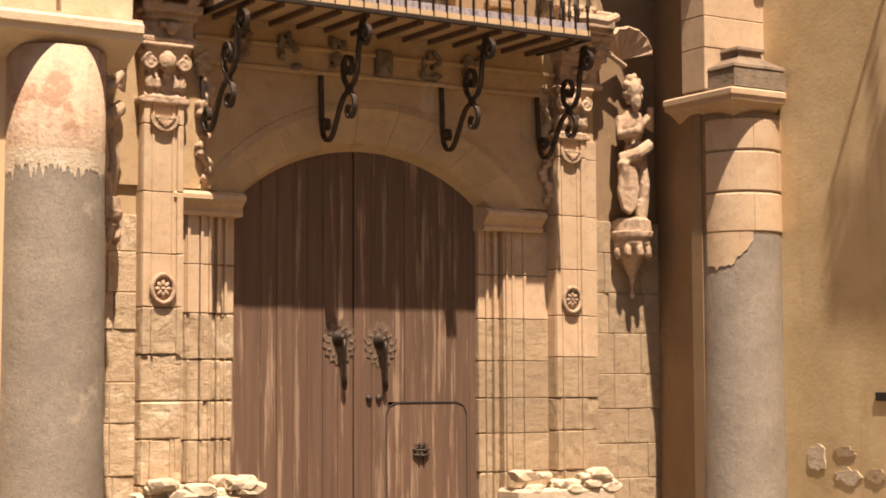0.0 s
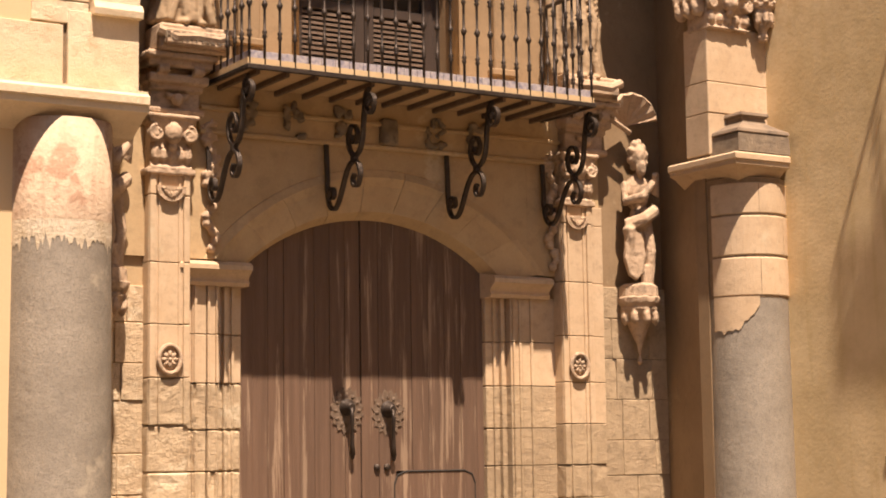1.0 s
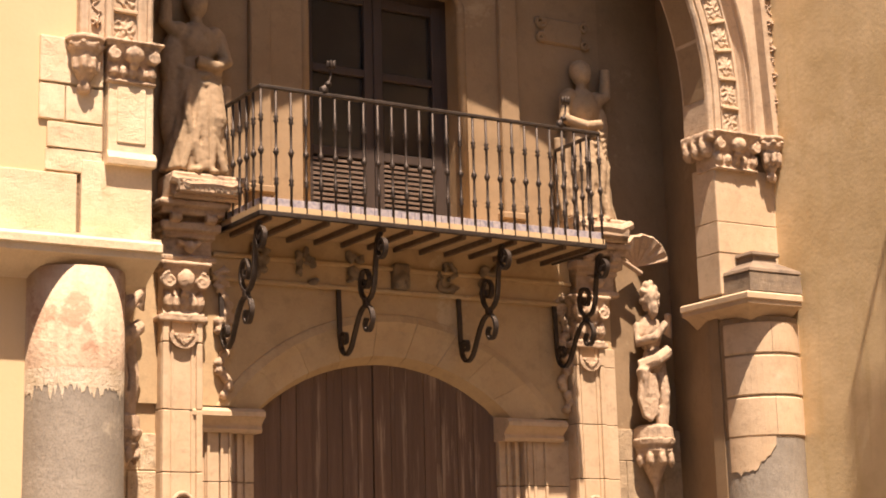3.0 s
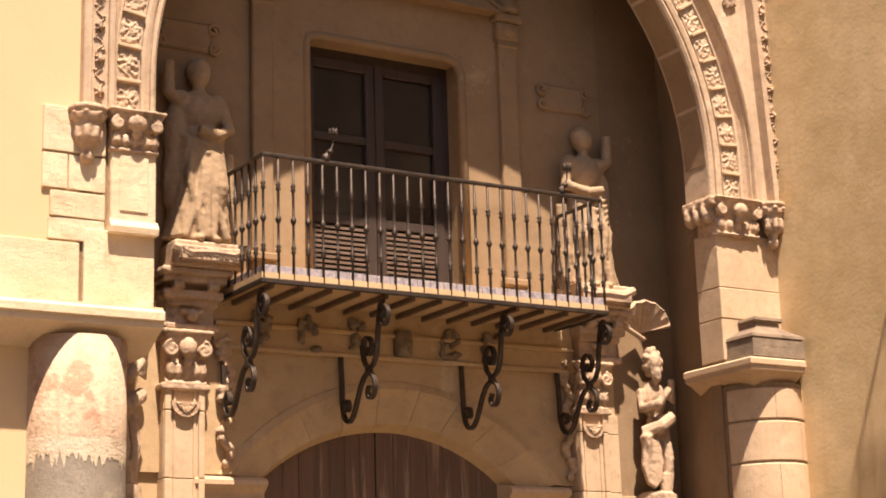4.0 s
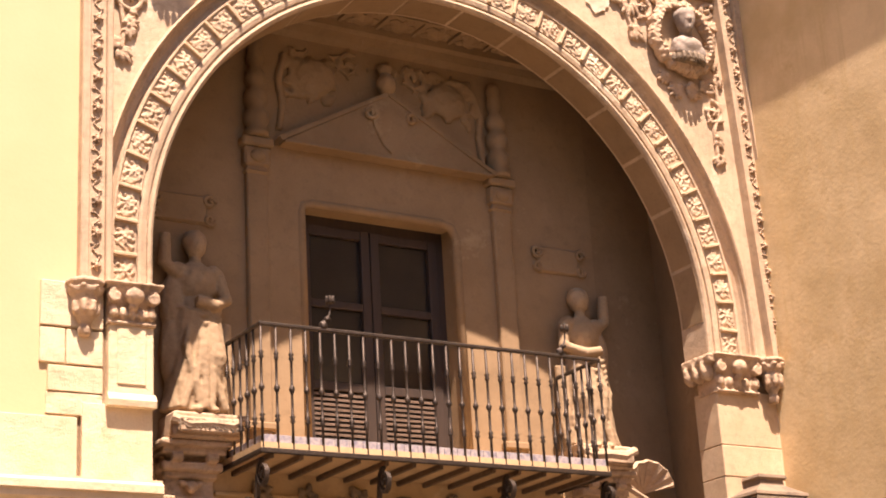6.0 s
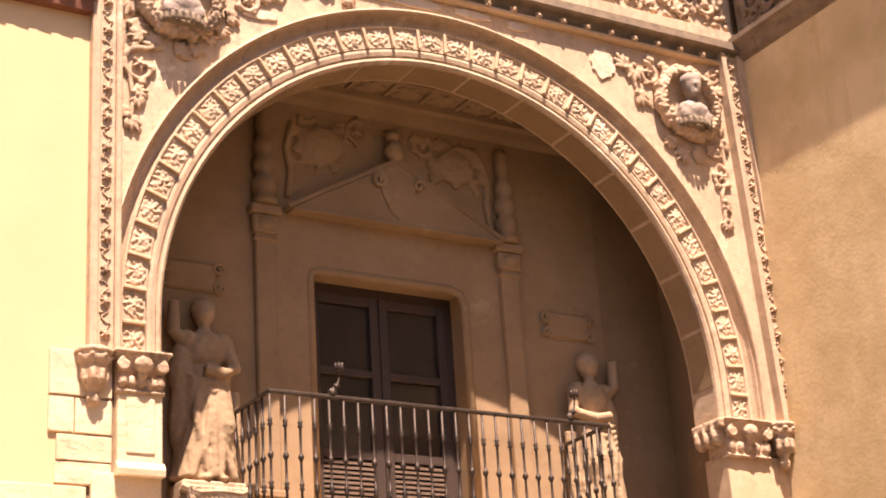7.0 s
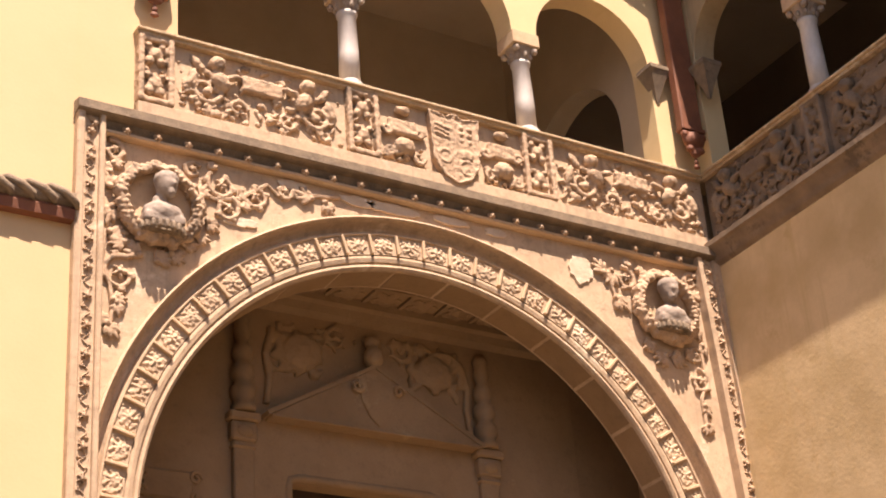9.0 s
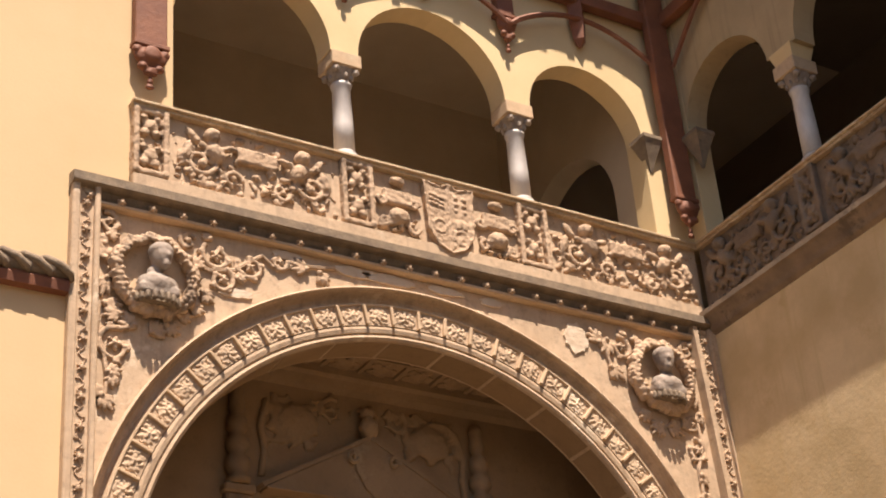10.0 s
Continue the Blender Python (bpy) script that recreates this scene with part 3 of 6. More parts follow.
for k in range(n + 1):
    a = -3.2 + 1.2 * k / n
    zb = 2.74 + 0.26 * max(0, (k - 9) / 7) + 0.04 * noise.noise(Vector((a * 6, 2, 1))) + 0.05 * noise.noise(Vector((a * 17, 5, 1)))
    rows_.append((bm.verts.new((CX2 + (CR2 + 0.006) * math.cos(a), CY2 + (CR2 + 0.006) * math.sin(a), zb)), bm.verts.new((CX2 + (CR2 + 0.006) * math.cos(a), CY2 + (CR2 + 0.006) * math.sin(a), 3.08))))
for (a, b), (c, d) in zip(rows_, rows_[1:]):
    bm.faces.new((a, c, d, b))
ob = part("stone_patch", bm, STONE, col2, "flaking stone patch")
ob.modifiers.new("thick", "SOLIDIFY").thickness = 0.006

bm = bmesh.new()
rings = [[bm.verts.new(p) for p in ((11.265 + d, 13.72, z), (11.265 + d, 12.68 + d, z), (11.99, 12.68 + d, z), (12.3, 13.2, z), (12.3, 13.72, z))]
         for d, z in ((0.36, 4.16), (0.32, 4.2), (0.2, 4.26), (0.08, 4.35), (0.02, 4.37), (0.02, 4.41), (0.0, 4.42), (0.0, 4.47), (0.03, 4.49), (0.3, 4.53))]
for A, B in zip(rings, rings[1:]):
    for k in range(5):
        bm.faces.new((A[k], A[(k + 1) % 5], B[(k + 1) % 5], B[k]))
bm.faces.new(rings[0][::-1])
bm.faces.new(rings[-1])
solid("cornice_east", bm, STONE, "weathered moulded stone cornice over the column", "cornice", "structure")
ped = thing("stone_pedestal", "small dark weathered tapering pedestal on the cornice", "pedestal")
def taper(rows):
    """A square tapering block against the pier; rows are (half width, height)."""
    bm = bmesh.new()
    rings = []
    for hw, z in rows:
        rings.append([bm.verts.new(p) for p in ((11.70 - hw, 13.11, z), (11.70 - hw, 13.0 - hw * 0.8, z), (11.70 + hw * 0.85, 13.0 - hw * 0.8, z), (11.70 + hw * 0.85, 13.11, z))])
    for A, B in zip(rings, rings[1:]):
        for k in range(4):
            bm.faces.new((A[k], A[(k + 1) % 4], B[(k + 1) % 4], B[k]))
    bm.faces.new(rings[0][::-1])
    bm.faces.new(rings[-1])
    return bm
part("plinth_block", taper([(0.37, 4.50), (0.36, 4.68)]), STONE_DARK, ped)
part("moulded_top", taper([(0.33, 4.68), (0.37, 4.70), (0.36, 4.73), (0.26, 4.78), (0.17, 4.83), (0.16, 4.88), (0.2, 4.90), (0.19, 4.93)]), STONE_GRIME, ped)

# ---- great arch: mouldings, carved coffers, rim ----
archivolt = thing("portal_arch", "round limestone arch with carved flower coffers", "arch", "structure")
def strip_full(bm, prof):
    """An archivolt strip that runs up the stilts and round the arch."""
    seg = 72
    rings = [[(AX - r, y, 6.15) for r, y in prof]]
    for i in range(seg + 1):
        a = math.pi - math.pi * i / seg
        rings.append([(AX + r * math.cos(a), y, AZ + r * math.sin(a)) for r, y in prof])
    rings.append([(AX + r, y, 6.15) for r, y in prof])
    rv = [[bm.verts.new(p) for p in ring] for ring in rings]
    n = len(prof)
    for A, B in zip(rv, rv[1:]):
        for k in range(n):
            bm.faces.new((A[k], A[(k + 1) % n], B[(k + 1) % n], B[k]))
    bm.faces.new(rv[0][::-1])
    bm.faces.new(rv[-1])
# the profile steps back from the lip on the wall face, through a cove, to the sunk coffers and the inner bead
def arch_band(name, prof, mat):
    bm = bmesh.new()
    strip_full(bm, [(AR + r, YA + y) for r, y in prof])
    part(name, bm, mat, archivolt)
arch_band("inner_moulding", [(0, 0.5), (0, 0.13), (0.006, 0.105), (0.03, 0.085), (0.055, 0.095), (0.06, 0.115), (0.075, 0.115), (0.08, 0.09), (0.12, 0.08), (0.145, 0.085), (0.155, 0.105), (0.165, 0.105), (0.165, 0.5)], STONE_UPPER)
arch_band("coffer_ground", [(0.16, 0.5), (0.16, 0.082), (0.37, 0.082), (0.37, 0.5)], STONE_UPPER)
arch_band("outer_moulding", [(0.365, 0.5), (0.365, 0.075), (0.372, 0.06), (0.388, 0.06), (0.395, 0.09), (0.405, 0.14), (0.44, 0.15), (0.475, 0.135), (0.50, 0.10), (0.51, 0.05), (0.518, 0.05), (0.52, 0.0), (0.532, -0.015), (0.55, -0.005), (0.55, 0.5)], STONE_UPPER)
cells = 36
length = math.pi * (AR + 0.265) + 2 * (AZ - 6.16)
def on_arch(s):
    """Point of the coffer band at the run s from the left foot: x, z and the outward angle."""
    r = AR + 0.265
    st = AZ - 6.16
    if s < st:
        return AX - r, 6.16 + s, math.pi
    if s > st + math.pi * r:
        return AX + r, AZ - (s - st - math.pi * r), 0.0
    a = math.pi - (s - st) / r
    return AX + r * math.cos(a), AZ + r * math.sin(a), a
bm = bmesh.new()
box(bm, -0.105, 0.105, 0.045, 0.11, -0.016, 0.016, 0.006)
div_mesh = mesh_of(bm, "divider", STONE)
variants = []
for k in range(4):
    bm = bmesh.new()
    r2 = random.Random(50 + k)
    rosette(bm, 0, 0.04, 0.0, 0.07, 0.022, 5 + k % 3, k)
    for q in range(8):
        a = q * math.pi / 4 + 0.2 * k
        ball(bm, (0.075 * math.cos(a), 0.045, 0.088 * math.sin(a)), (0.032, 0.022, 0.02), 1, Matrix.Rotation(-a - 0.6, 4, "Y"))
    relief_cluster(bm, -0.085, 0.085, -0.115, 0.115, 0.044, 44, 0.02, 0.02, r2)
    variants.append(mesh_of(bm, "coffer_flower", STONE_UPPER))
for i in range(cells + 1):
    x, z, a = on_arch(length * i / cells)
    ob = new("divider", div_mesh)
    ob.parent = archivolt
    ob.matrix_basis = pose(x, YA, z) @ Matrix.Rotation(-a, 4, "Y")
    if i < cells:
        x, z, a = on_arch(length * (i + 0.5) / cells)
        ob = new("coffer_flower", variants[(i * 7 + i // 3) % 4])
        fuse(ob, 0.009, 1, 0.015)
        ob.parent = archivolt
        ob.matrix_basis = pose(x, YA + 0.04, z) @ Matrix.Rotation(-a, 4, "Y")
# soffit stones of the arch, with their shade put into the colour
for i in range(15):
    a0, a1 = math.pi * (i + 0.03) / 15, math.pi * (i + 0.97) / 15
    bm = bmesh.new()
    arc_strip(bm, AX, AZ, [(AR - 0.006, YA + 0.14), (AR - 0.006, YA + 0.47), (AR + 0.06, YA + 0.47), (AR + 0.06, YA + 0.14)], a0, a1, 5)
    part("soffit_stone", bm, STONE_SHADE, archivolt)

# ---- rectangular frame round the arch ----
frame_thing = thing("portal_frame", "rectangular limestone frame with carved studs round the arch", "frame", "structure")
FX0, FX1, FX2, FX3, FZ = 4.545, 4.82, 11.80, 12.06, 10.36
bm = bmesh.new()
for x0, x1 in ((FX0, FX0 + 0.075), (FX1 - 0.055, FX1)):
    v = box(bm, x0, x1, YA - 0.07, YA + 0.3, 6.14, 10.47, 0.012)
box(bm, FX0 + 0.06, FX1 - 0.04, YA - 0.02, YA + 0.3, 6.14, 10.44)
part("jamb", bm, STONE_UPPER, frame_thing)
bm = bmesh.new()
lean = 0.2
for x0, x1, yy in ((FX2 - 0.02, FX2 + 0.04, YA - 0.07), (FX3 - 0.06, FX3 + 0.14, YA - 0.07), (FX2, FX3, YA - 0.02)):
    vs = box(bm, x0, x1, yy, YA + 0.3, 6.16, 10.42)
    for v in vs:
        if v.co.z < 8:
            v.co.x += lean
part("jamb", bm, STONE_UPPER, frame_thing)
bm = bmesh.new()
sweep_x(bm, [(YA + 0.3, 10.33), (YA + 0.03, 10.33), (YA + 0.03, 10.37), (YA - 0.01, 10.43), (YA - 0.08, 10.445), (YA - 0.11, 10.46), (YA - 0.11, 10.55), (YA + 0.0, 10.572), (YA + 0.3, 10.57)], FX0 - 0.01, XR + 0.02)
part("cornice", bm, STONE_DARK, frame_thing, "grimy weathered moulded cornice")
bm = bmesh.new()
sweep_x(bm, [(YA + 0.3, 10.28), (YA - 0.01, 10.28), (YA - 0.035, 10.295), (YA - 0.035, 10.32), (YA - 0.01, 10.332), (YA + 0.3, 10.332)], FX1 - 0.02, XR + 0.0)
part("fillet", bm, STONE, frame_thing)
bm = bmesh.new()
rosette(bm, 0, 0, 0, 0.05, 0.03, 5)
ball(bm, (0, -0.02, 0), 0.028, 1)
stud = mesh_of(bm, "stud", STONE_CARVED)
bm = bmesh.new()
tube(bm, [(0.03 * math.sin(i * 0.9), 0, -0.1 + 0.02 * i) for i in range(11)], 0.009, 5)
ball(bm, (0.03, 0, -0.04), (0.025, 0.015, 0.012), 1)
ball(bm, (-0.03, 0, 0.05), (0.025, 0.015, 0.012), 1)
vine = mesh_of(bm, "vine", STONE_CARVED)
for side in (0, 1):
    for i in range(15):
        z = 6.3 + i * 0.283
        x = FX0 + 0.145 if side == 0 else (FX2 + FX3) / 2 + 0.0 + lean * (10.5 - z) / 4.34
        for me, zz in ((stud, z), (vine, z + 0.14)):
            ob = new(me.name.split(".")[0], me)
            ob.parent = frame_thing
            ob.matrix_basis = pose(x, YA - 0.025, zz, 0, 180 * (i % 2) if me is vine else 0, 0)
for i in range(24):
    ob = new("stud", stud)
    ob.parent = frame_thing
    ob.matrix_basis = pose(4.72 + i * 0.31, YA - 0.03, 10.345)

# ---- spandrel carving ----
def medallion(xc, zc, r, mirror, label):
    t = thing("bust_medallion", label, "medallion", group="spandrel medallions")
    bm = bmesh.new()
    n = 40
    r2 = random.Random(int(xc * 10))
    for k in range(n):
        a = 2 * math.pi * k / n
        rr = r * (1 + 0.06 * r2.uniform(-1, 1))
        ball(bm, (xc + rr * math.cos(a), YA - 0.03, zc + rr * math.sin(a)), (0.075 * r2.uniform(0.7, 1.2), 0.085, 0.06), 1, Matrix.Rotation(-a + r2.uniform(-0.6, 0.6), 4, "Y"))
        ball(bm, (xc + (rr - 0.03) * math.cos(a + 0.08), YA - 0.09, zc + (rr - 0.03) * math.sin(a + 0.08)), (0.035, 0.035, 0.03), 1)
    fuse(part("wreath", bm, STONE_CARVED, t, "carved leafy fruit wreath", smooth=True), 0.011, 0, 0.03)
    bm = bmesh.new()
    lathe(bm, [(r * 0.95, 0), (r * 0.93, 0.02)], (0, 0, 0), 32)
    for v in bm.verts:
        v.co = Vector((xc + v.co.x, YA + 0.045 - v.co.z, zc + v.co.y))
    part("disc", bm, STONE, t)
    bm = bmesh.new()
    s = mirror
    ball(bm, (xc + 0.02 * s, YA - 0.14, zc + 0.14), (0.105, 0.12, 0.14), 2)
    ball(bm, (xc + 0.02 * s, YA - 0.13, zc + 0.2), (0.125, 0.125, 0.1), 2)
    ball(bm, (xc + 0.05 * s, YA - 0.25, zc + 0.12), (0.03, 0.03, 0.035), 1)
    ball(bm, (xc + 0.04 * s, YA - 0.2, zc + 0.05), (0.06, 0.06, 0.08), 1)
    ball(bm, (xc - 0.02 * s, YA - 0.08, zc - 0.02), (0.08, 0.08, 0.1), 2)
    ball(bm, (xc, YA - 0.1, zc - 0.14), (0.21, 0.12, 0.12), 2)
    box(bm, xc - 0.2, xc + 0.2, YA - 0.19, YA + 0.02, zc - 0.27, zc - 0.16, 0.02)
    ob = part("bust", bm, STONE_GREY, t, "grey weathered stone bust")
    fuse(ob, 0.016, 2)
    bm = bmesh.new()
    for k in range(11):
        a = math.pi * k / 10
        ball(bm, (xc - 0.21 * math.cos(a), YA - 0.06 - 0.15 * math.sin(a), zc - 0.3), (0.035, 0.035, 0.06), 1)
    box(bm, xc - 0.19, xc + 0.19, YA - 0.16, YA + 0.05, zc - 0.35, zc - 0.25, 0.02)
    part("fringe", bm, STONE_DARK, t, "dark fluted bracket")
    return t
medallion(5.365, 9.64, 0.385, 1, "grey stone bust in a carved leafy wreath")
medallion(11.25, 9.71, 0.385, -1, "grey stone bust with curled hair in a carved wreath")

def acanthus(bm, x, z, r, turn, y):
    """A small lobed leaf that points along turn."""
    for k in (-2, -1, 0, 1, 2):
        a = turn + k * 0.42
        ln = r * (1 - 0.16 * abs(k))
        ball(bm, (x + 0.5 * ln * math.cos(a), y, z + 0.5 * ln * math.sin(a)), (0.5 * ln, 0.032, 0.14 * r), 1, Matrix.Rotation(-a, 4, "Y"))


def spandrel(scrolls, leaves, stems, label):
    t = thing("spandrel_scrollwork", label, "carving", group="spandrel carvings")
    yb = YA + 0.035
    for x, z, r, h, st in scrolls:
        bm = bmesh.new()
        pts = spiral(x, z, r, 1.15, yb, st, h, 30)
        tube(bm, pts, [0.032 * (1 - 0.4 * i / 30) for i in range(31)], 6)
        rosette(bm, pts[-1][0], yb - 0.01, pts[-1][2], 0.42 * r, 0.035, 5, st)
        for i in (2, 8, 14, 20):
            a = st + h * 2 * math.pi * 1.15 * i / 30
            acanthus(bm, pts[i][0], pts[i][2], 0.5 * r, a + h * 1.1, yb)
        fuse(part("scroll", bm, STONE_CARVED, t), 0.010, 0, 0.014)
    for x, z, r, turn in leaves:
        bm = bmesh.new()
        acanthus(bm, x, z, r * 1.15, turn, yb - 0.005)
        ball(bm, (x, yb - 0.02, z), (0.035, 0.035, 0.035), 1)
        fuse(part("leaf", bm, STONE_CARVED, t), 0.010, 0, 0.014)
    for pts in stems:
        bm = bmesh.new()
        tube(bm, [(x, yb, z) for x, z in pts], 0.024, 6)
        part("stem", bm, STONE_CARVED, t)
    return t
spandrel([(6.03, 10.03, 0.17, 1, 2.4), (6.06, 9.78, 0.15, -1, 1.2), (6.38, 10.0, 0.16, 1, 2.9), (6.68, 10.12, 0.1, -1, 0.4), (5.02, 8.87, 0.2, 1, 1.2), (4.93, 10.14, 0.12, -1, 2.0), (5.72, 10.12, 0.1, 1, 0.6)],
         [(4.9, 9.75, 0.2, 1.9), (4.92, 9.55, 0.2, -1.8), (4.9, 9.28, 0.22, -0.3), (5.36, 9.07, 0.2, 0.7), (5.2, 9.1, 0.2, 2.6), (5.62, 9.3, 0.16, 0.2), (6.98, 10.1, 0.2, 2.9), (7.12, 10.09, 0.16, -0.9), (4.95, 8.6, 0.15, 0.3), (4.98, 8.58, 0.14, -1.4), (4.9, 8.36, 0.17, -0.9), (4.9, 8.36, 0.14, 2.4), (4.92, 10.0, 0.13, 0.3), (5.8, 9.85, 0.16, 1.2), (5.86, 9.6, 0.16, -0.6), (5.75, 9.42, 0.15, -0.2), (4.9, 9.9, 0.14, 2.2), (5.05, 9.2, 0.17, 3.4), (5.5, 9.18, 0.16, -0.4), (5.95, 10.2, 0.1, 2.6), (6.22, 9.83, 0.12, 0.4)],
         [[(4.86, 9.3), (4.84, 9.0), (4.92, 8.75), (4.95, 8.55), (4.92, 8.3)], [(5.8, 9.9), (5.95, 9.86), (6.2, 9.92), (6.5, 10.15), (6.62, 10.05)], [(6.72, 10.05), (6.85, 10.12), (7.05, 10.15), (7.3, 10.19)]],
         "carved acanthus scrolls and a dolphin on the arch spandrel")
spandrel([(11.62, 8.9, 0.15, -1, 1.6), (11.7, 10.12, 0.11, 1, 0.8), (10.78, 9.98, 0.15, -1, 1.8), (11.62, 9.2, 0.11, 1, 0.4)],
         [(10.6, 10.05, 0.22, -1.6), (10.6, 9.72, 0.2, -0.6), (10.5, 10.0, 0.2, 2.2), (11.2, 9.15, 0.2, -2.4), (11.3, 9.15, 0.2, -0.4), (11.68, 9.75, 0.15, 1.4), (11.68, 9.55, 0.15, -1.4), (11.63, 8.62, 0.14, -1.0), (11.63, 8.4, 0.13, -1.8), (11.63, 8.4, 0.12, -0.6), (10.95, 10.12, 0.13, 0.1), (11.72, 9.92, 0.14, 0.9), (11.72, 9.35, 0.14, -1.2), (11.5, 9.25, 0.15, -0.9), (11.35, 9.2, 0.15, -1.6), (11.05, 9.25, 0.16, 3.6), (10.85, 10.15, 0.12, 2.0), (11.75, 10.2, 0.09, 0.4)],
         [[(10.5, 10.1), (10.58, 9.9), (10.62, 9.75), (10.8, 9.6)], [(11.7, 9.3), (11.72, 9.0), (11.62, 8.7), (11.63, 8.35)]],
         "worn carved acanthus scrolls on the arch spandrel")
# pale mortar repairs
r2 = random.Random(3)
for (x, z, w, h) in ((6.78, 10.215, 0.17, 0.05), (7.5, 10.2, 0.2, 0.055), (7.9, 10.2, 0.3, 0.06), (8.6, 10.215, 0.22, 0.045), (9.15, 10.2, 0.14, 0.05), (10.2, 10.0, 0.15, 0.19), (6.2, 9.68, 0.2, 0.05)):
    bm = bmesh.new()
    out = []
    for k in range(28):
        a = 2 * math.pi * k / 28
        q = r2.uniform(0.82, 1.12)
        out.append((x + w * q * math.cos(a), z + h * q * math.sin(a)))
    plate(bm, out, YA + 0.03, YA + 0.06)
    solid("mortar_patch", bm, MORTAR, "pale ragged mortar repair on the spandrel stone", "patch", group="mortar repairs")

# ---- carved parapet of the loggia ----
PZ0, PZ1 = 10.66, 11.56
def parapet_bits(bm, u0, u1, kind, rnd, put):
    """Worn foliage relief between u0 and u1; put maps (u, depth, z) to the wall."""
    zc = (PZ0 + PZ1) / 2
    tmp = bmesh.new()
    if kind == "pilaster":
        for z in (zc + 0.2, zc - 0.14):
            ball(tmp, ((u0 + u1) / 2, 0, z), (0.1, 0.06, 0.09), 1)
            for s in (-1, 1):
                ball(tmp, ((u0 + u1) / 2 + s * 0.07, -0.01, z + 0.08), (0.05, 0.05, 0.04), 1)
                ball(tmp, ((u0 + u1) / 2 + s * 0.06, -0.01, z - 0.09), (0.05, 0.05, 0.05), 1)
        relief_cluster(tmp, u0 + 0.07, u1 - 0.07, zc - 0.28, zc + 0.3, 0.0, 14, 0.04, 0.045, rnd)
    elif kind == "scroll":
        w = u1 - u0
        um = (u0 + u1) / 2
        box(tmp, um - 0.22, um + 0.22, -0.05, 0.03, zc + 0.02, zc + 0.2, 0.015)
        for s in (-1, 1):
            scroll_leaf(tmp, um + s * w * 0.32, zc - 0.06, 0.2, -0.01, s, math.pi / 2, 0.035, rnd, 1.4)
            scroll_leaf(tmp, um + s * w * 0.14, zc - 0.2, 0.11, -0.01, -s, 0, 0.028, rnd)
            ball(tmp, (um + s * w * 0.26, -0.04, zc + 0.24), (0.09, 0.09, 0.085), 2)
            ball(tmp, (um + s * w * 0.24, -0.03, zc + 0.06), (0.09, 0.07, 0.13), 2, Matrix.Rotation(s * 0.7, 4, "Y"))
            ball(tmp, (um + s * w * 0.17, -0.04, zc + 0.13), (0.12, 0.05, 0.04), 1, Matrix.Rotation(s * 0.3, 4, "Y"))
            ball(tmp, (um + s * w * 0.36, -0.02, zc + 0.2), (0.05, 0.04, 0.12), 1, Matrix.Rotation(s * 0.6, 4, "Y"))
            ball(tmp, (um + s * w * 0.4, -0.02, zc + 0.02), (0.06, 0.05, 0.15), 1, Matrix.Rotation(-s * 0.3, 4, "Y"))
        relief_cluster(tmp, u0 + 0.1, u1 - 0.1, zc - 0.34, zc + 0.1, 0.01, int(46 * w), 0.05, 0.05, rnd)
        relief_cluster(tmp, u0 + 0.06, u1 - 0.06, zc - 0.36, zc + 0.34, 0.02, int(70 * w), 0.035, 0.03, rnd)
        relief_cluster(tmp, um - 0.3, um + 0.3, zc + 0.22, zc + 0.32, 0.01, 8, 0.05, 0.04, rnd)
    elif kind == "cartouche":
        um = (u0 + u1) / 2
        box(tmp, um - 0.17, um + 0.17, -0.04, 0.03, zc - 0.02, zc + 0.17, 0.02)
        ball(tmp, (um, -0.03, zc - 0.16), (0.13, 0.07, 0.1), 2)
        ball(tmp, (um, -0.03, zc + 0.27), (0.11, 0.06, 0.06), 1)
        for s in (-1, 1):
            tube(tmp, spiral(um + s * 0.2, zc + 0.02, 0.07, 1.2, -0.02, 0, s, 16), 0.025, 6)
            tube(tmp, spiral(um + s * 0.17, zc - 0.26, 0.08, 1.2, -0.02, 0, -s, 16), 0.025, 6)
        relief_cluster(tmp, u0 + 0.06, u1 - 0.06, zc - 0.35, zc - 0.15, 0.0, 16, 0.04, 0.05, rnd)
    elif kind == "shield":
        um = (u0 + u1) / 2
        out = [(um - 0.3, zc + 0.36), (um - 0.1, zc + 0.32), (um, zc + 0.37), (um + 0.1, zc + 0.32), (um + 0.3, zc + 0.36), (um + 0.28, zc + 0.05), (um + 0.27, zc - 0.22), (um + 0.16, zc - 0.4), (um, zc - 0.47), (um - 0.16, zc - 0.4), (um - 0.27, zc - 0.22), (um - 0.28, zc + 0.05)]
        plate(tmp, out, -0.06, 0.03)
        tube(tmp, [(um, -0.06, zc + 0.35), (um, -0.06, zc - 0.42)], 0.012, 5)
        for k in range(3):
            tube(tmp, [(um - 0.24 + 0.04 * j, -0.065, zc + 0.1 + k * 0.055 - 0.01 * j) for j in range(5)], 0.016, 5)
            for j in range(2):
                ball(tmp, (um + 0.08 + j * 0.1, -0.065, zc + 0.06 + k * 0.08), (0.032, 0.02, 0.028), 1)
        tube(tmp, spiral(um - 0.14, zc - 0.17, 0.08, 1.0, -0.06, 0, 1, 16, 0.9), 0.014, 5)
        box(tmp, um + 0.06, um + 0.2, -0.075, -0.05, zc - 0.16, zc - 0.06, 0.01)
        tube(tmp, spiral(um + 0.12, zc - 0.27, 0.09, 1.0, -0.06, 0, 1, 16, 0.9), 0.014, 5)
        tube(tmp, [(p[0], -0.06, p[1]) for p in out], 0.018, 5, True)
    for v in tmp.verts:
        v.co = put(v.co.x, v.co.y, v.co.z)
    me = bpy.data.meshes.new("tmp")
    tmp.to_mesh(me)
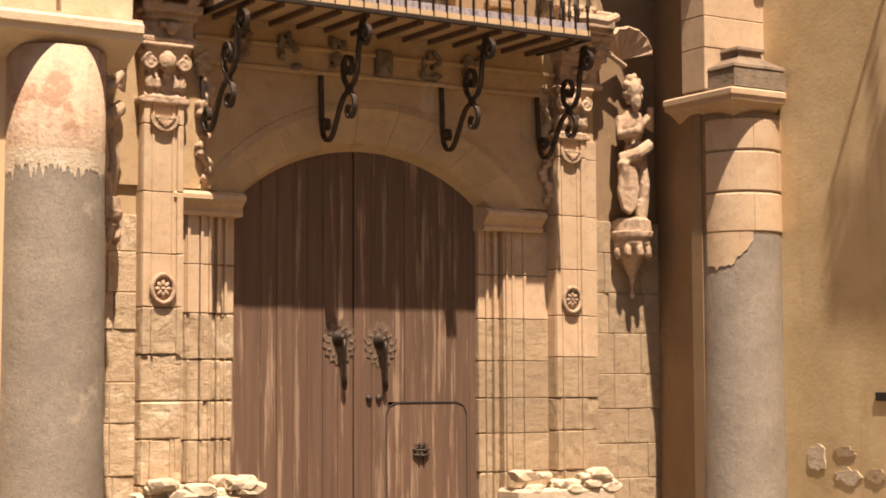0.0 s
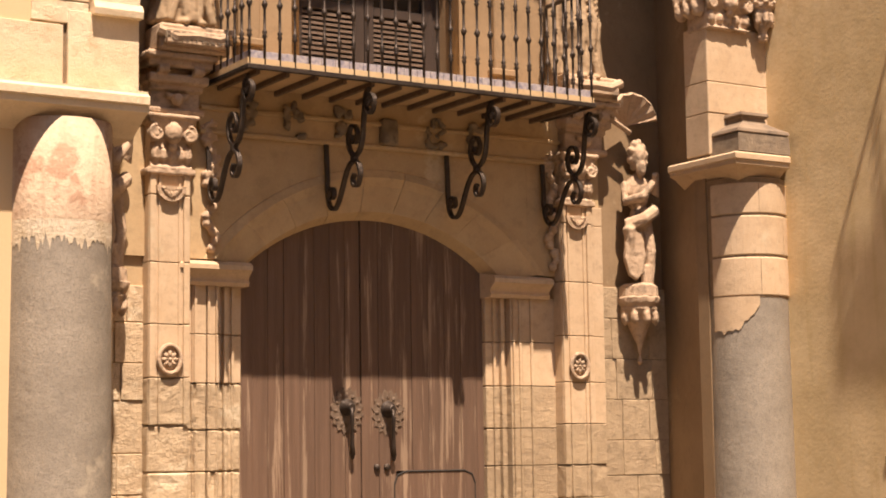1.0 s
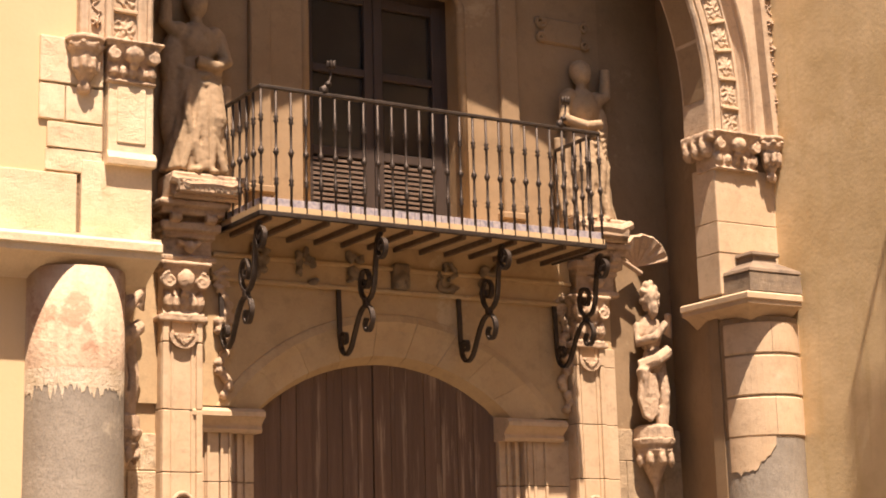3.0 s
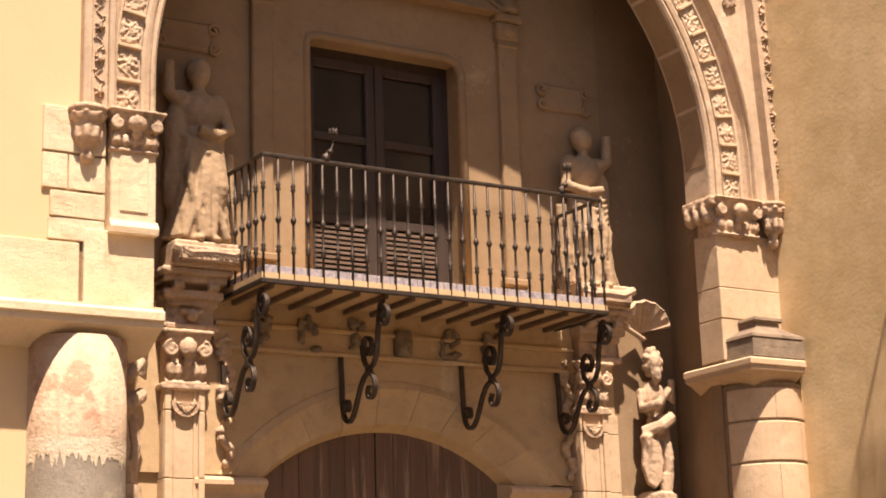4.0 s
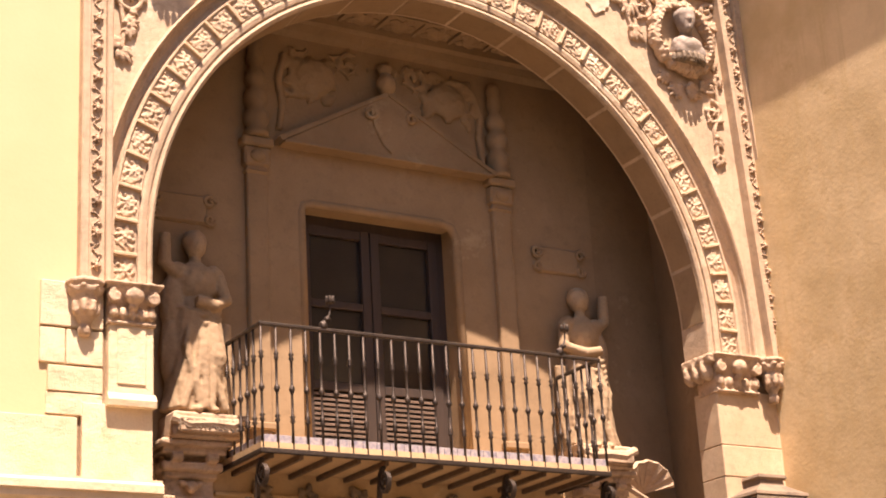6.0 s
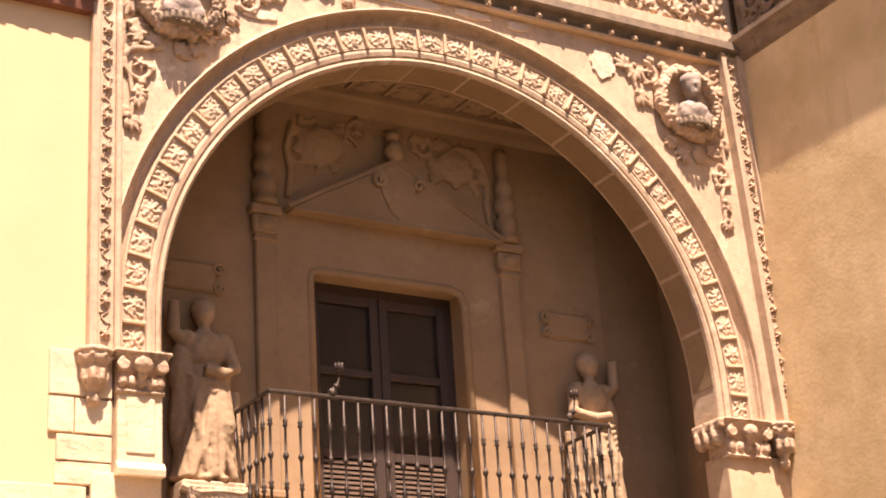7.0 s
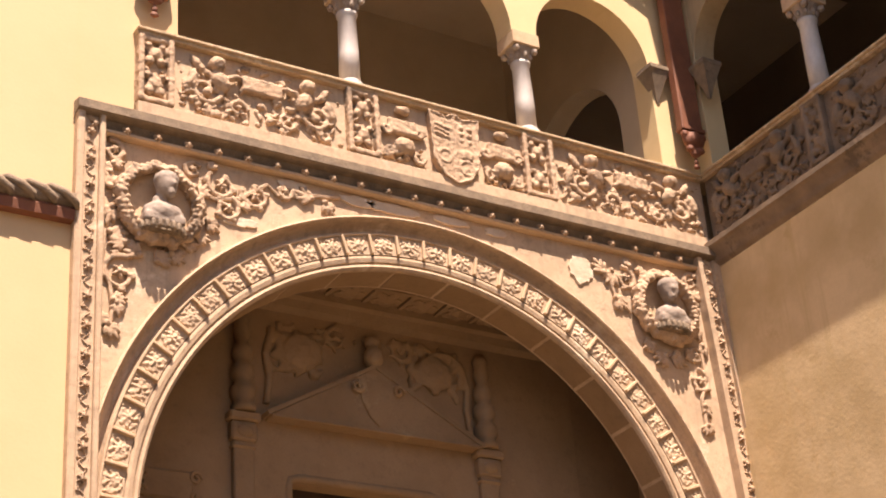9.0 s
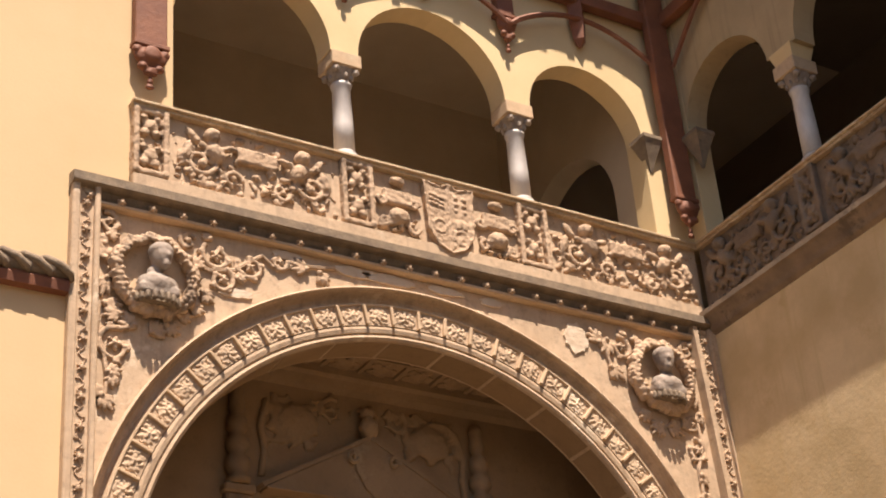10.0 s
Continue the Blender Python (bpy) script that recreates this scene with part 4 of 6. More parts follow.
    tmp.free()
    bm.from_mesh(me)
    bpy.data.meshes.remove(me)

def parapet(name, label, panels, put, boxer, seed, body=STONE_UPPER, carved=STONE_CARVED):
    t = thing(name, label, "parapet", "structure")
    bm = bmesh.new()
    u0, u1 = panels[0][0], panels[-1][1]
    boxer(bm, u0, u1, 0.02, 0.3, PZ0, PZ1 - 0.02)
    boxer(bm, u0, u1, -0.045, 0.3, PZ0 - 0.095, PZ0 + 0.06)
    part("slab", bm, body, t)
    bm = bmesh.new()
    boxer(bm, u0 - 0.02, u1, -0.08, 0.34, PZ1 - 0.035, PZ1)
    boxer(bm, u0 - 0.01, u1, -0.05, 0.3, PZ1 - 0.07, PZ1 - 0.03)
    part("coping", bm, STONE_WORN, t)
    r2 = random.Random(seed)
    for a, b, kind in panels:
        bm = bmesh.new()
        if kind == "pilaster":
            for x0, x1 in ((a, a + 0.055), (b - 0.055, b)):
                boxer(bm, x0, x1, -0.06, 0.1, PZ0 + 0.07, PZ1 - 0.06)
            boxer(bm, a + 0.05, b - 0.05, -0.05, 0.1, PZ0 + 0.07, PZ0 + 0.13)
            boxer(bm, a + 0.05, b - 0.05, -0.05, 0.1, PZ1 - 0.12, PZ1 - 0.06)
        parapet_bits(bm, a, b, kind, r2, put)
        fuse(part("carved_panel", bm, carved, t, smooth=True), 0.0115, 0, 0.022)
    return t
south = lambda u, d, z: Vector((u, YA + d, z))
def box_s(bm, u0, u1, d0, d1, z0, z1):
    box(bm, u0, u1, YA + d0, YA + d1, z0, z1, 0.008)
parapet("parapet_south", "pale limestone parapet carved with scrolls and a coat of arms",
        [(5.135, 5.5, "pilaster"), (5.5, 7.4, "scroll"), (7.4, 7.77, "pilaster"), (7.77, 8.35, "cartouche"), (8.35, 9.0, "shield"), (9.0, 9.56, "cartouche"), (9.56, 9.95, "pilaster"), (9.95, 12.08, "scroll")], south, box_s, 21)
east = lambda u, d, z: Vector((XR + d, u, z))
def box_e(bm, u0, u1, d0, d1, z0, z1):
    box(bm, XR + d0, XR + d1, u0, u1, z0, z1, 0.008)
# The grime colour also carries the eave shade on this parapet.
parapet("parapet_wing", "grimy limestone parapet carved with scrolls on the wing, eave shade in its tone",
        [(7.3, 9.0, "scroll"), (9.0, 9.3, "pilaster"), (9.3, 10.95, "scroll"), (10.95, 11.25, "pilaster"), (11.25, 12.99, "scroll")], east, box_e, 22, STONE_GRIME, STONE_GRIME)
bm = bmesh.new()
sweep_y(bm, [(XR + 0.3, 10.36), (XR, 10.36), (XR - 0.05, 10.4), (XR - 0.07, 10.46), (XR - 0.13, 10.54), (XR - 0.17, 10.56), (XR - 0.17, 10.62), (XR - 0.1, 10.66), (XR + 0.3, 10.66)], -5, 13.0)
solid("cornice_wing", bm, STONE_GRIME, "grimy weathered stone string course on the wing", "cornice", "structure")

# ---- loggia ----
def arcade(name, label, spans, zs, ztop, fixed, thick, axis):
    """A plaster wall over round arches; spans are (start, end) along the wall."""
    bm = bmesh.new()
    for k, (a, b) in enumerate(spans):
        c, r = (a + b) / 2, (b - a) / 2
        seg = 24
        pts = [(c - r * math.cos(math.pi * i / seg), zs + r * math.sin(math.pi * i / seg)) for i in range(seg + 1)]
        nxt = spans[k + 1][0] if k + 1 < len(spans) else b
        prv = spans[k - 1][1] if k else a
        for d in (0, thick):
            low = [bm.verts.new((p[0], d, p[1])) for p in pts]
            up = [bm.verts.new((p[0], d, ztop)) for p in pts]
            for i in range(seg):
                bm.faces.new((low[i], low[i + 1], up[i + 1], up[i]))
            if d == 0:
                first = low
            else:
                for i in range(seg):
                    bm.faces.new((first[i], first[i + 1], low[i + 1], low[i]))
        if nxt > b:
            box(bm, b, nxt, 0, thick, zs, ztop)
    for v in bm.verts:
        v.co = Vector((v.co.x, fixed + v.co.y, v.co.z)) if axis == "x" else Vector((fixed + v.co.y, v.co.x, v.co.z))
    return solid(name, bm, PLASTER_LOGGIA, label, "wall", "structure")
ZS = 12.93
arcade("wall_loggia_south", "yellow plaster arcade wall of the upper loggia", [(5.58, 7.38), (7.72, 9.62), (9.96, 11.56)], ZS, 16.0, YA + 0.02, 0.3, "x")
wing_arcade = arcade("wall_loggia_wing", "yellow plaster arcade wall of the wing loggia, shade in its colour", [(6.6, 8.5), (8.9, 10.85), (11.33, 12.8)], ZS + 0.18, 16.0, XR + 0.02, 0.3, "y")
wing_arcade.data.materials[0] = PLASTER_WING_SHADE
bm = bmesh.new()
box(bm, 11.56, XR + 0.3, YA + 0.02, YA + 0.32, PZ1, 16.0)
box(bm, XR + 0.02, XR + 0.32, 12.8, YA + 0.02, PZ1, 16.0)
solid("pier_loggia_corner", bm, PLASTER_LOGGIA, "yellow plaster corner pier of the loggia", "pier", "structure")
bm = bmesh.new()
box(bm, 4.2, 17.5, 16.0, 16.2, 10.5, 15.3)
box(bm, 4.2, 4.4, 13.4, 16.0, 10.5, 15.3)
solid("wall_loggia_back", bm, PLASTER_IN_SHADE, "shaded plaster back wall of the loggia", "wall", "structure")
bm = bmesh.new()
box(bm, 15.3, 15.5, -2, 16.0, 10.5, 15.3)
solid("wall_loggia_wing_back", bm, DARK, "plaster back wall of the wing loggia, shade in its colour", "wall", "structure")
bm = bmesh.new()
box(bm, 4.2, 17.5, 13.05, 16.2, 10.3, 10.5)
box(bm, XR, 17.5, -2, 13.05, 10.3, 10.5)
solid("floor_loggia", bm, STONE_PALE, "stone floor of the loggia", "floor", "structure")
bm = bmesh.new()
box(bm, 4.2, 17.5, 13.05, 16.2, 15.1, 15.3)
solid("ceiling_loggia", bm, PLASTER_IN_SHADE, "plain plaster ceiling of the loggia", "ceiling", "structure")
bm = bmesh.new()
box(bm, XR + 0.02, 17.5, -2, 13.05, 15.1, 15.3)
solid("ceiling_loggia_wing", bm, DARK, "plain ceiling of the wing loggia, shade in its colour", "ceiling", "structure")
# inner arch of the corner bay
bm = bmesh.new()
seg = 20
for d in (0, 0.3):
    lo, hi = [], []
    for i in range(seg + 1):
        a = math.pi * i / seg
        y = 14.66 - 0.95 * math.cos(a)
        z = 12.55 + 0.95 * math.sin(a)
        lo.append(bm.verts.new((11.6 + d, y, z)))
        hi.append(bm.verts.new((11.6 + d, y, 15.1)))
    for i in range(seg):
        bm.faces.new((lo[i], lo[i + 1], hi[i + 1], hi[i]))
    if d == 0:
        f0 = lo
    else:
        for i in range(seg):
            bm.faces.new((f0[i], f0[i + 1], lo[i + 1], lo[i]))
box(bm, 11.6, 11.9, 13.3, 13.71, 10.5, 15.1)
box(bm, 11.6, 11.9, 15.61, 16.0, 10.5, 15.1)
solid("wall_loggia_cross", bm, PLASTER_IN_SHADE, "shaded plaster cross arch inside the loggia", "wall", "structure")

def marble_column(x, y):
    t = thing("marble_column", "slender white veined marble loggia column", "column", group="loggia columns")
    t.location = (x, y, 0)
    z0 = PZ1
    bm = bmesh.new()
    lathe(bm, [(0.15, 0), (0.15, 0.03), (0.165, 0.05), (0.15, 0.08), (0.125, 0.095), (0.14, 0.115), (0.12, 0.14), (0.112, 0.15)], (0, 0, z0), 24)
    part("base", bm, MARBLE, t, smooth=True)
    bm = bmesh.new()
    lathe(bm, [(0.112, 0.15), (0.11, 0.5), (0.098, 0.98), (0.115, 1.0), (0.115, 1.03), (0.098, 1.04)], (0, 0, z0), 24)
    part("shaft", bm, MARBLE, t, smooth=True)
    bm = bmesh.new()
    lathe(bm, [(0.098, 1.03), (0.105, 1.08), (0.15, 1.19), (0.16, 1.2)], (0, 0, z0), 16)
    for sx in (-1, 1):
        for sy in (-1, 1):
            ball(bm, (sx * 0.12, sy * 0.12, z0 + 1.16), 0.05, 1)
    for k in range(8):
        a = math.pi * k / 4
        ball(bm, (0.12 * math.cos(a), 0.12 * math.sin(a), z0 + 1.1), (0.03, 0.03, 0.05), 1)
    part("capital", bm, STONE_GREY, t, "carved grey leafy capital")
    bm = bmesh.new()
    box(bm, -0.18, 0.18, -0.17, 0.17, z0 + 1.2, ZS + 0.004, 0.01)
    part("abacus", bm, STONE, t)
    return t
c1 = marble_column(7.57, YA + 0.17)
copy_thing(c1, pose(9.8, YA + 0.17, 0))
copy_thing(c1, pose(XR + 0.17, 11.09, 0))
copy_thing(c1, pose(XR + 0.17, 8.7, 0))
for y in (8.7, 11.09):
    bm = bmesh.new()
    lathe(bm, [(0.19, ZS), (0.25, ZS + 0.17), (0.25, ZS + 0.19)], (XR + 0.17, y, 0), 4, math.pi / 4)
    solid("impost_block", bm, PLASTER_LOGGIA, "flaring plaster impost block on the wing column", "impost", "structure", group="impost blocks")
bm = bmesh.new()
box(bm, XR + 0.0, XR + 0.34, -2, 6.6, PZ1, 16.0)
box(bm, XR + 0.02, XR + 0.3, -5, 7.3, 10.66, PZ1)
solid("wall_wing_upper", bm, PLASTER_LOGGIA, "yellow plaster upper wall of the wing", "wall", "structure")

# ---- eaves ----
bm = bmesh.new()
box(bm, -9, 12.4, YA - 0.88, 13.6, 16.0, 16.12)
box(bm, XR - 0.66, 13.2, -3, YA - 0.88, 16.0, 16.12)
for i in range(40):
    x = -4 + i * 0.4
    if x < XR - 0.5:
        box(bm, x, x + 0.1, YA - 0.86, 13.02, 15.88, 16.0)
for i in range(30):
    y = 1 + i * 0.4
    if y < YA - 0.5:
        box(bm, XR - 0.64, XR, y, y + 0.1, 15.88, 16.0)
solid("eaves", bm, WOOD_RED, "dark red-brown wooden eaves with rafters", "eaves", "structure")

def pendant(x, y, z, length, w, label, big=True):
    """A red-brown wooden bracket post that hangs on the wall and ends in a carved drop."""
    t = thing("eave_bracket", label, "bracket", group="eave brackets")
    bm = bmesh.new()
    box(bm, x - w / 2, x + w / 2, y - 0.09, y + 0.03, z + 0.25, z + length, 0.012)
    box(bm, x - w / 2 - 0.02, x + w / 2 + 0.02, y - 0.11, y + 0.03, z + 0.22, z + 0.28, 0.01)
    part("post", bm, WOOD_RED, t)
    bm = bmesh.new()
    ball(bm, (x, y - 0.06, z + 0.12), (w * 0.55, 0.07, 0.12), 2)
    ball(bm, (x, y - 0.12, z + 0.13), (w * 0.27, 0.03, w * 0.27), 2)
    for s in (-1, 1):
        ball(bm, (x + s * w * 0.42, y - 0.07, z + 0.17), (w * 0.2, 0.05, 0.06), 1)
        ball(bm, (x + s * w * 0.25, y - 0.07, z - 0.02), (w * 0.2, 0.05, 0.05), 1)
    ball(bm, (x, y - 0.06, z - 0.06), (w * 0.28, 0.05, 0.07), 1)
    ball(bm, (x, y - 0.05, z - 0.17), (w * 0.12, 0.03, 0.05), 1)
    ball(bm, (x, y - 0.05, z - 0.24), (w * 0.17, 0.035, 0.035), 1)
    fuse(part("drop", bm, WOOD_RED, t, "carved wooden shield and drop"), 0.011, 1)
    return t
pendant(5.29, YA - 0.0, 11.98, 4.0, 0.34, "tall red-brown wooden eave bracket with carved drop")
pendant(9.7, YA, 13.84, 2.1, 0.24, "short red-brown wooden eave bracket with carved drop")
pendant(7.55, YA, 13.84, 2.1, 0.24, "short red-brown wooden eave bracket with carved drop")
pendant(11.9, YA - 0.12, 11.8, 4.2, 0.3, "long red-brown wooden post in the loggia corner")
for x in (8.62, 10.78):
    bm = bmesh.new()
    lathe(bm, [(0.02, 0), (0.09, 0.1), (0.12, 0.35), (0.12, 1.2)], (x, YA - 0.04, 14.0), 4)
    solid("eave_stud", bm, WOOD_RED, "small dark red wooden wedge under the eaves", "bracket", group="eave wedges")
def rib(pts, label):
    bm = bmesh.new()
    tube(bm, pts, 0.035, 6)
    solid("eave_rib", bm, WOOD_RED, label, "rib", group="eave ribs")
def rib_arc(x0, x1, z0, h, y):
    n = 16
    return [(x0 + (x1 - x0) * i / n, y, z0 + h * math.sin(math.pi * i / n) ** 0.8) for i in range(n + 1)]
rib(rib_arc(9.72, 11.85, 13.95, 0.42, YA - 0.12), "curved dark wooden rib under the eaves")
rib(rib_arc(7.57, 9.68, 13.95, 0.42, YA - 0.12), "curved dark wooden rib under the eaves")
rib([(XR - 0.1, y, z) for _, y, z in [(0, 12.75 - 1.4 * i / 12, 13.95 + 0.9 * math.sin(math.pi * 0.5 * i / 12)) for i in range(13)]], "curved dark wooden rib under the wing eaves")
bm = bmesh.new()
box(bm, -9, 12.1, YA - 0.14, YA + 0.0, 14.62, 14.8, 0.01)
box(bm, XR - 0.14, XR, 2, YA - 0.14, 14.62, 14.8, 0.01)
solid("eave_beam", bm, WOOD_RED, "dark red-brown wooden wall beam under the eaves", "beam", "structure")
def spring_corbel(x, y):
    bm = bmesh.new()
    lathe(bm, [(0.02, -0.42), (0.07, -0.27), (0.18, -0.02), (0.2, 0.0), (0.2, 0.05)], (x, y, 12.88), 4, math.pi / 4)
    solid("springer_corbel", bm, STONE_DARK, "dark wedge-shaped stone corbel at the arch springing", "corbel", group="springer corbels")
spring_corbel(11.62, YA + 0.02)
spring_corbel(XR + 0.02, 12.66)
# twisted string course on the plaster wall
rope = thing("string_course", "reddish twisted rope moulding along the plaster wall", "moulding", "structure")
bm = bmesh.new()
sweep_x(bm, [(YA + 0.05, 9.27), (YA - 0.07, 9.27), (YA - 0.09, 9.36), (YA - 0.05, 9.42), (YA + 0.05, 9.42)], -8, 4.54)
part("fillet", bm, WOOD_RED, rope)
bm = bmesh.new()
tube(bm, [(4.54 - 0.3 * i, YA - 0.03, 9.47) for i in range(40)], 0.085, 8)
for i in range(40):
    x = 4.42 - i * 0.2
    tube(bm, [(x - 0.2, YA + 0.02, 9.58), (x - 0.1, YA - 0.08, 9.56), (x + 0.02, YA - 0.13, 9.49), (x + 0.12, YA - 0.11, 9.42), (x + 0.16, YA - 0.04, 9.38)], [0.02, 0.035, 0.04, 0.035, 0.02], 6)
part("rope", bm, STONE_DARK, rope, "twisted reddish stone rope", smooth=True)

# ---- door ----
door = thing("double_door", "tall weathered brown plank double door with arched top, shut", "door")
dw = (DX1 - DX0) / 2
full = seg_arch(DX0, DX1, 3.28, 3.83, 40)
def door_top(x):
    for (x0, z0), (x1, z1) in zip(full, full[1:]):
        if x0 - 1e-6 <= x <= x1 + 1e-6:
            return z0 + (z1 - z0) * (x - x0) / (x1 - x0) + 0.05
    return 3.3
WKX0, WKX1, WKZ = 8.43, 9.34, 1.41
for leaf in (0, 1):
    lx0 = DX0 - 0.03 if leaf == 0 else XD + 0.006
    lx1 = XD - 0.006 if leaf == 0 else DX1 + 0.03
    lf = part("leaf", (lambda b: (box(b, lx0, lx1, YD + 0.05, YD + 0.09, GROUND, 3.2), b)[1])(bmesh.new()), WOOD_DARK, door)
    n = 8
    for i in range(n):
        x0, x1 = lx0 + (lx1 - lx0) * i / n + 0.0025, lx0 + (lx1 - lx0) * (i + 1) / n - 0.0025
        zb = GROUND
        if x0 > WKX0 - 0.02 and x1 < WKX1 + 0.04:
            zb = WKZ + 0.012
        bm = bmesh.new()
        yo = rnd.uniform(-0.004, 0.004)
        plate(bm, [(x0, zb), (x0, door_top(max(x0, DX0))), (x1, door_top(min(x1, DX1))), (x1, zb)], YD + yo, YD + 0.06)
        part("plank", bm, WOOD, lf)
wk = part("wicket", (lambda b: (plate(b, [(WKX0, GROUND + 0.2), (WKX0, WKZ - 0.12), (WKX0 + 0.035, WKZ - 0.035), (WKX0 + 0.12, WKZ), (WKX1 - 0.12, WKZ), (WKX1 - 0.035, WKZ - 0.035), (WKX1, WKZ - 0.12), (WKX1, GROUND + 0.2)], YD - 0.002, YD + 0.05), b)[1])(bmesh.new()), WOOD, door, "small wicket door with rounded corners")
bm = bmesh.new()
for i in range(3):
    z = 0.86 + i * 0.05
    if i:
        tube(bm, [(8.72, YD - 0.012, z), (8.78, YD - 0.03, z - 0.01), (8.84, YD - 0.03, z - 0.01), (8.9, YD - 0.012, z)], 0.013, 6)
for i in range(2):
    tube(bm, [(8.79 + 0.055 * i, YD - 0.02, 0.84), (8.79 + 0.055 * i, YD - 0.02, 1.02)], 0.011, 6)
tube(bm, [(8.74, YD - 0.02, 1.0), (8.89, YD - 0.02, 1.0)], 0.008, 6)
part("grille", bm, IRON, wk, "small black iron peephole grille")
bm = bmesh.new()
for sx in (0, 1):
    tube(bm, [(WKX0 - 0.006 if sx == 0 else WKX1 + 0.006, YD - 0.003, GROUND + 0.3), (WKX0 - 0.006 if sx == 0 else WKX1 + 0.006, YD - 0.003, WKZ - 0.12)], 0.006, 5)
gap_line = [(WKX0 - 0.006, YD - 0.003, WKZ - 0.12), (WKX0 + 0.03, YD - 0.003, WKZ - 0.03), (WKX0 + 0.12, YD - 0.003, WKZ + 0.006), (WKX1 - 0.12, YD - 0.003, WKZ + 0.006), (WKX1 - 0.03, YD - 0.003, WKZ - 0.03), (WKX1 + 0.006, YD - 0.003, WKZ - 0.12)]
tube(bm, gap_line, 0.009, 5)
part("gap", bm, BLACK, wk)

def knocker(x, z):
    t = thing("door_knocker", "dark iron ring knocker on a spiky pierced plate", "knocker", group="door knockers", at=(x, YD - 0.004, z))
    bm = bmesh.new()
    n = 32
    out = []
    for k in range(n):
        a = 2 * math.pi * k / n
        r = 0.205 if k % 2 else 0.17
        out.append((r * 0.9 * math.cos(a), r * 1.12 * math.sin(a)))
    plate(bm, out, -0.006, 0.004)
    for k in range(12):
        a = 2 * math.pi * k / 12
        ball(bm, (0.125 * math.cos(a), -0.008, 0.15 * math.sin(a)), (0.025, 0.008, 0.018), 1, Matrix.Rotation(-a, 4, "Y"))
    part("plate", bm, RUST, t, "rusty pierced plate")
    bm = bmesh.new()
    for v in [0]:
        lathe(bm, [(0.085, 0), (0.08, 0.02), (0.055, 0.03), (0.06, 0.05), (0.045, 0.06), (0.045, 0.09), (0.03, 0.11)], (0, 0, 0), 18)
    for v in bm.verts:
        v.co = Vector((v.co.x, -v.co.z, v.co.y + 0.03))
    part("boss", bm, IRON, t, smooth=True)
    bm = bmesh.new()
    tube(bm, [(0, -0.1, 0.02), (0.005, -0.1, -0.06), (0.02, -0.07, -0.2), (0.03, -0.05, -0.32), (0.035, -0.045, -0.42)], [0.016, 0.02, 0.018, 0.02, 0.028], 8)
    ball(bm, (0.035, -0.045, -0.43), (0.022, 0.022, 0.04), 1)
    part("striker", bm, IRON, t, smooth=True)
    return t
k1 = knocker(7.91, 2.0)
copy_thing(k1, pose(8.36, YD - 0.004, 1.98))
for i in range(2):
    bm = bmesh.new()
    ball(bm, (8.23 + i * 0.11, YD - 0.01, 1.46), (0.035, 0.03, 0.035), 2)
    solid("door_boss", bm, IRON, "small round iron boss on the door", "boss", group="door bosses")

# ---- door surround ----
def jamb(side):
    """Fluted stone door jamb with impost and coursed stones."""
    s = 1 if side == "east" else -1
    t = thing("door_jamb", "fluted golden stone jamb with moulded impost beside the door", "jamb", "structure")
    X = lambda d: (8.16 if s > 0 else 8.08) + s * d * 0.955
    def bx(b, d0, d1, y0, y1, z0, z1, bev=0.0):
        box(b, min(X(d0), X(d1)), max(X(d0), X(d1)), y0, y1, z0, z1, bev)
    courses = [-0.35, 0.28, 0.72, 1.1, 1.45, 1.82, 2.24, 2.68, 3.14]
    for z0, z1 in zip(courses, courses[1:]):
        bm = bmesh.new()
        worn = z0 < 2.2 if side == "west" else z0 < 0.7
        bv = 0.018 if worn else 0.008
        o = lambda: rnd.uniform(-0.012, 0.012) if worn else rnd.uniform(-0.002, 0.002)
        # stepped reveal between the door and the pilaster
        bx(bm, 1.36 + o(), 1.62, YW + 0.1 + o(), YD + 0.1, z0 + 0.005, z1 - 0.005, bv)
        for d0, d1, yy in ((1.44, 1.47, YW + 0.07), (1.52, 1.56, YW + 0.045), (1.62, 1.74, YW + 0.02), (1.64, 1.665, YW - 0.005), (1.72, 1.75, YW), (1.76, 1.9, YW + 0.015), (1.86, 1.89, YW - 0.01), (1.9, 2.24, YW + 0.035)):
            bx(bm, d0, d1, yy + (o() if worn else 0), YW + 0.3, z0 + 0.004, z1 - 0.004, 0.004 if not worn else 0.01)
        if worn:
            weather(bm, 0.018, z0 * 7, 2)
        part("stone_course", bm, STONE_WORN if worn and side == "west" else STONE_LOWER if z0 < 2.2 else STONE, t)
    bm = bmesh.new()
    x0, x1 = sorted((X(1.34), X(2.09)))
    sweep_x(bm, [(YD, 3.12), (YW - 0.03, 3.12), (YW - 0.05, 3.15), (YW - 0.03, 3.18), (YW - 0.04, 3.2), (YW - 0.1, 3.25), (YW - 0.12, 3.26), (YW - 0.12, 3.3), (YW - 0.08, 3.33), (YD, 3.37)], x0, x1)
    part("impost", bm, STONE, t)
    return t
jamb("west")
jamb("east")

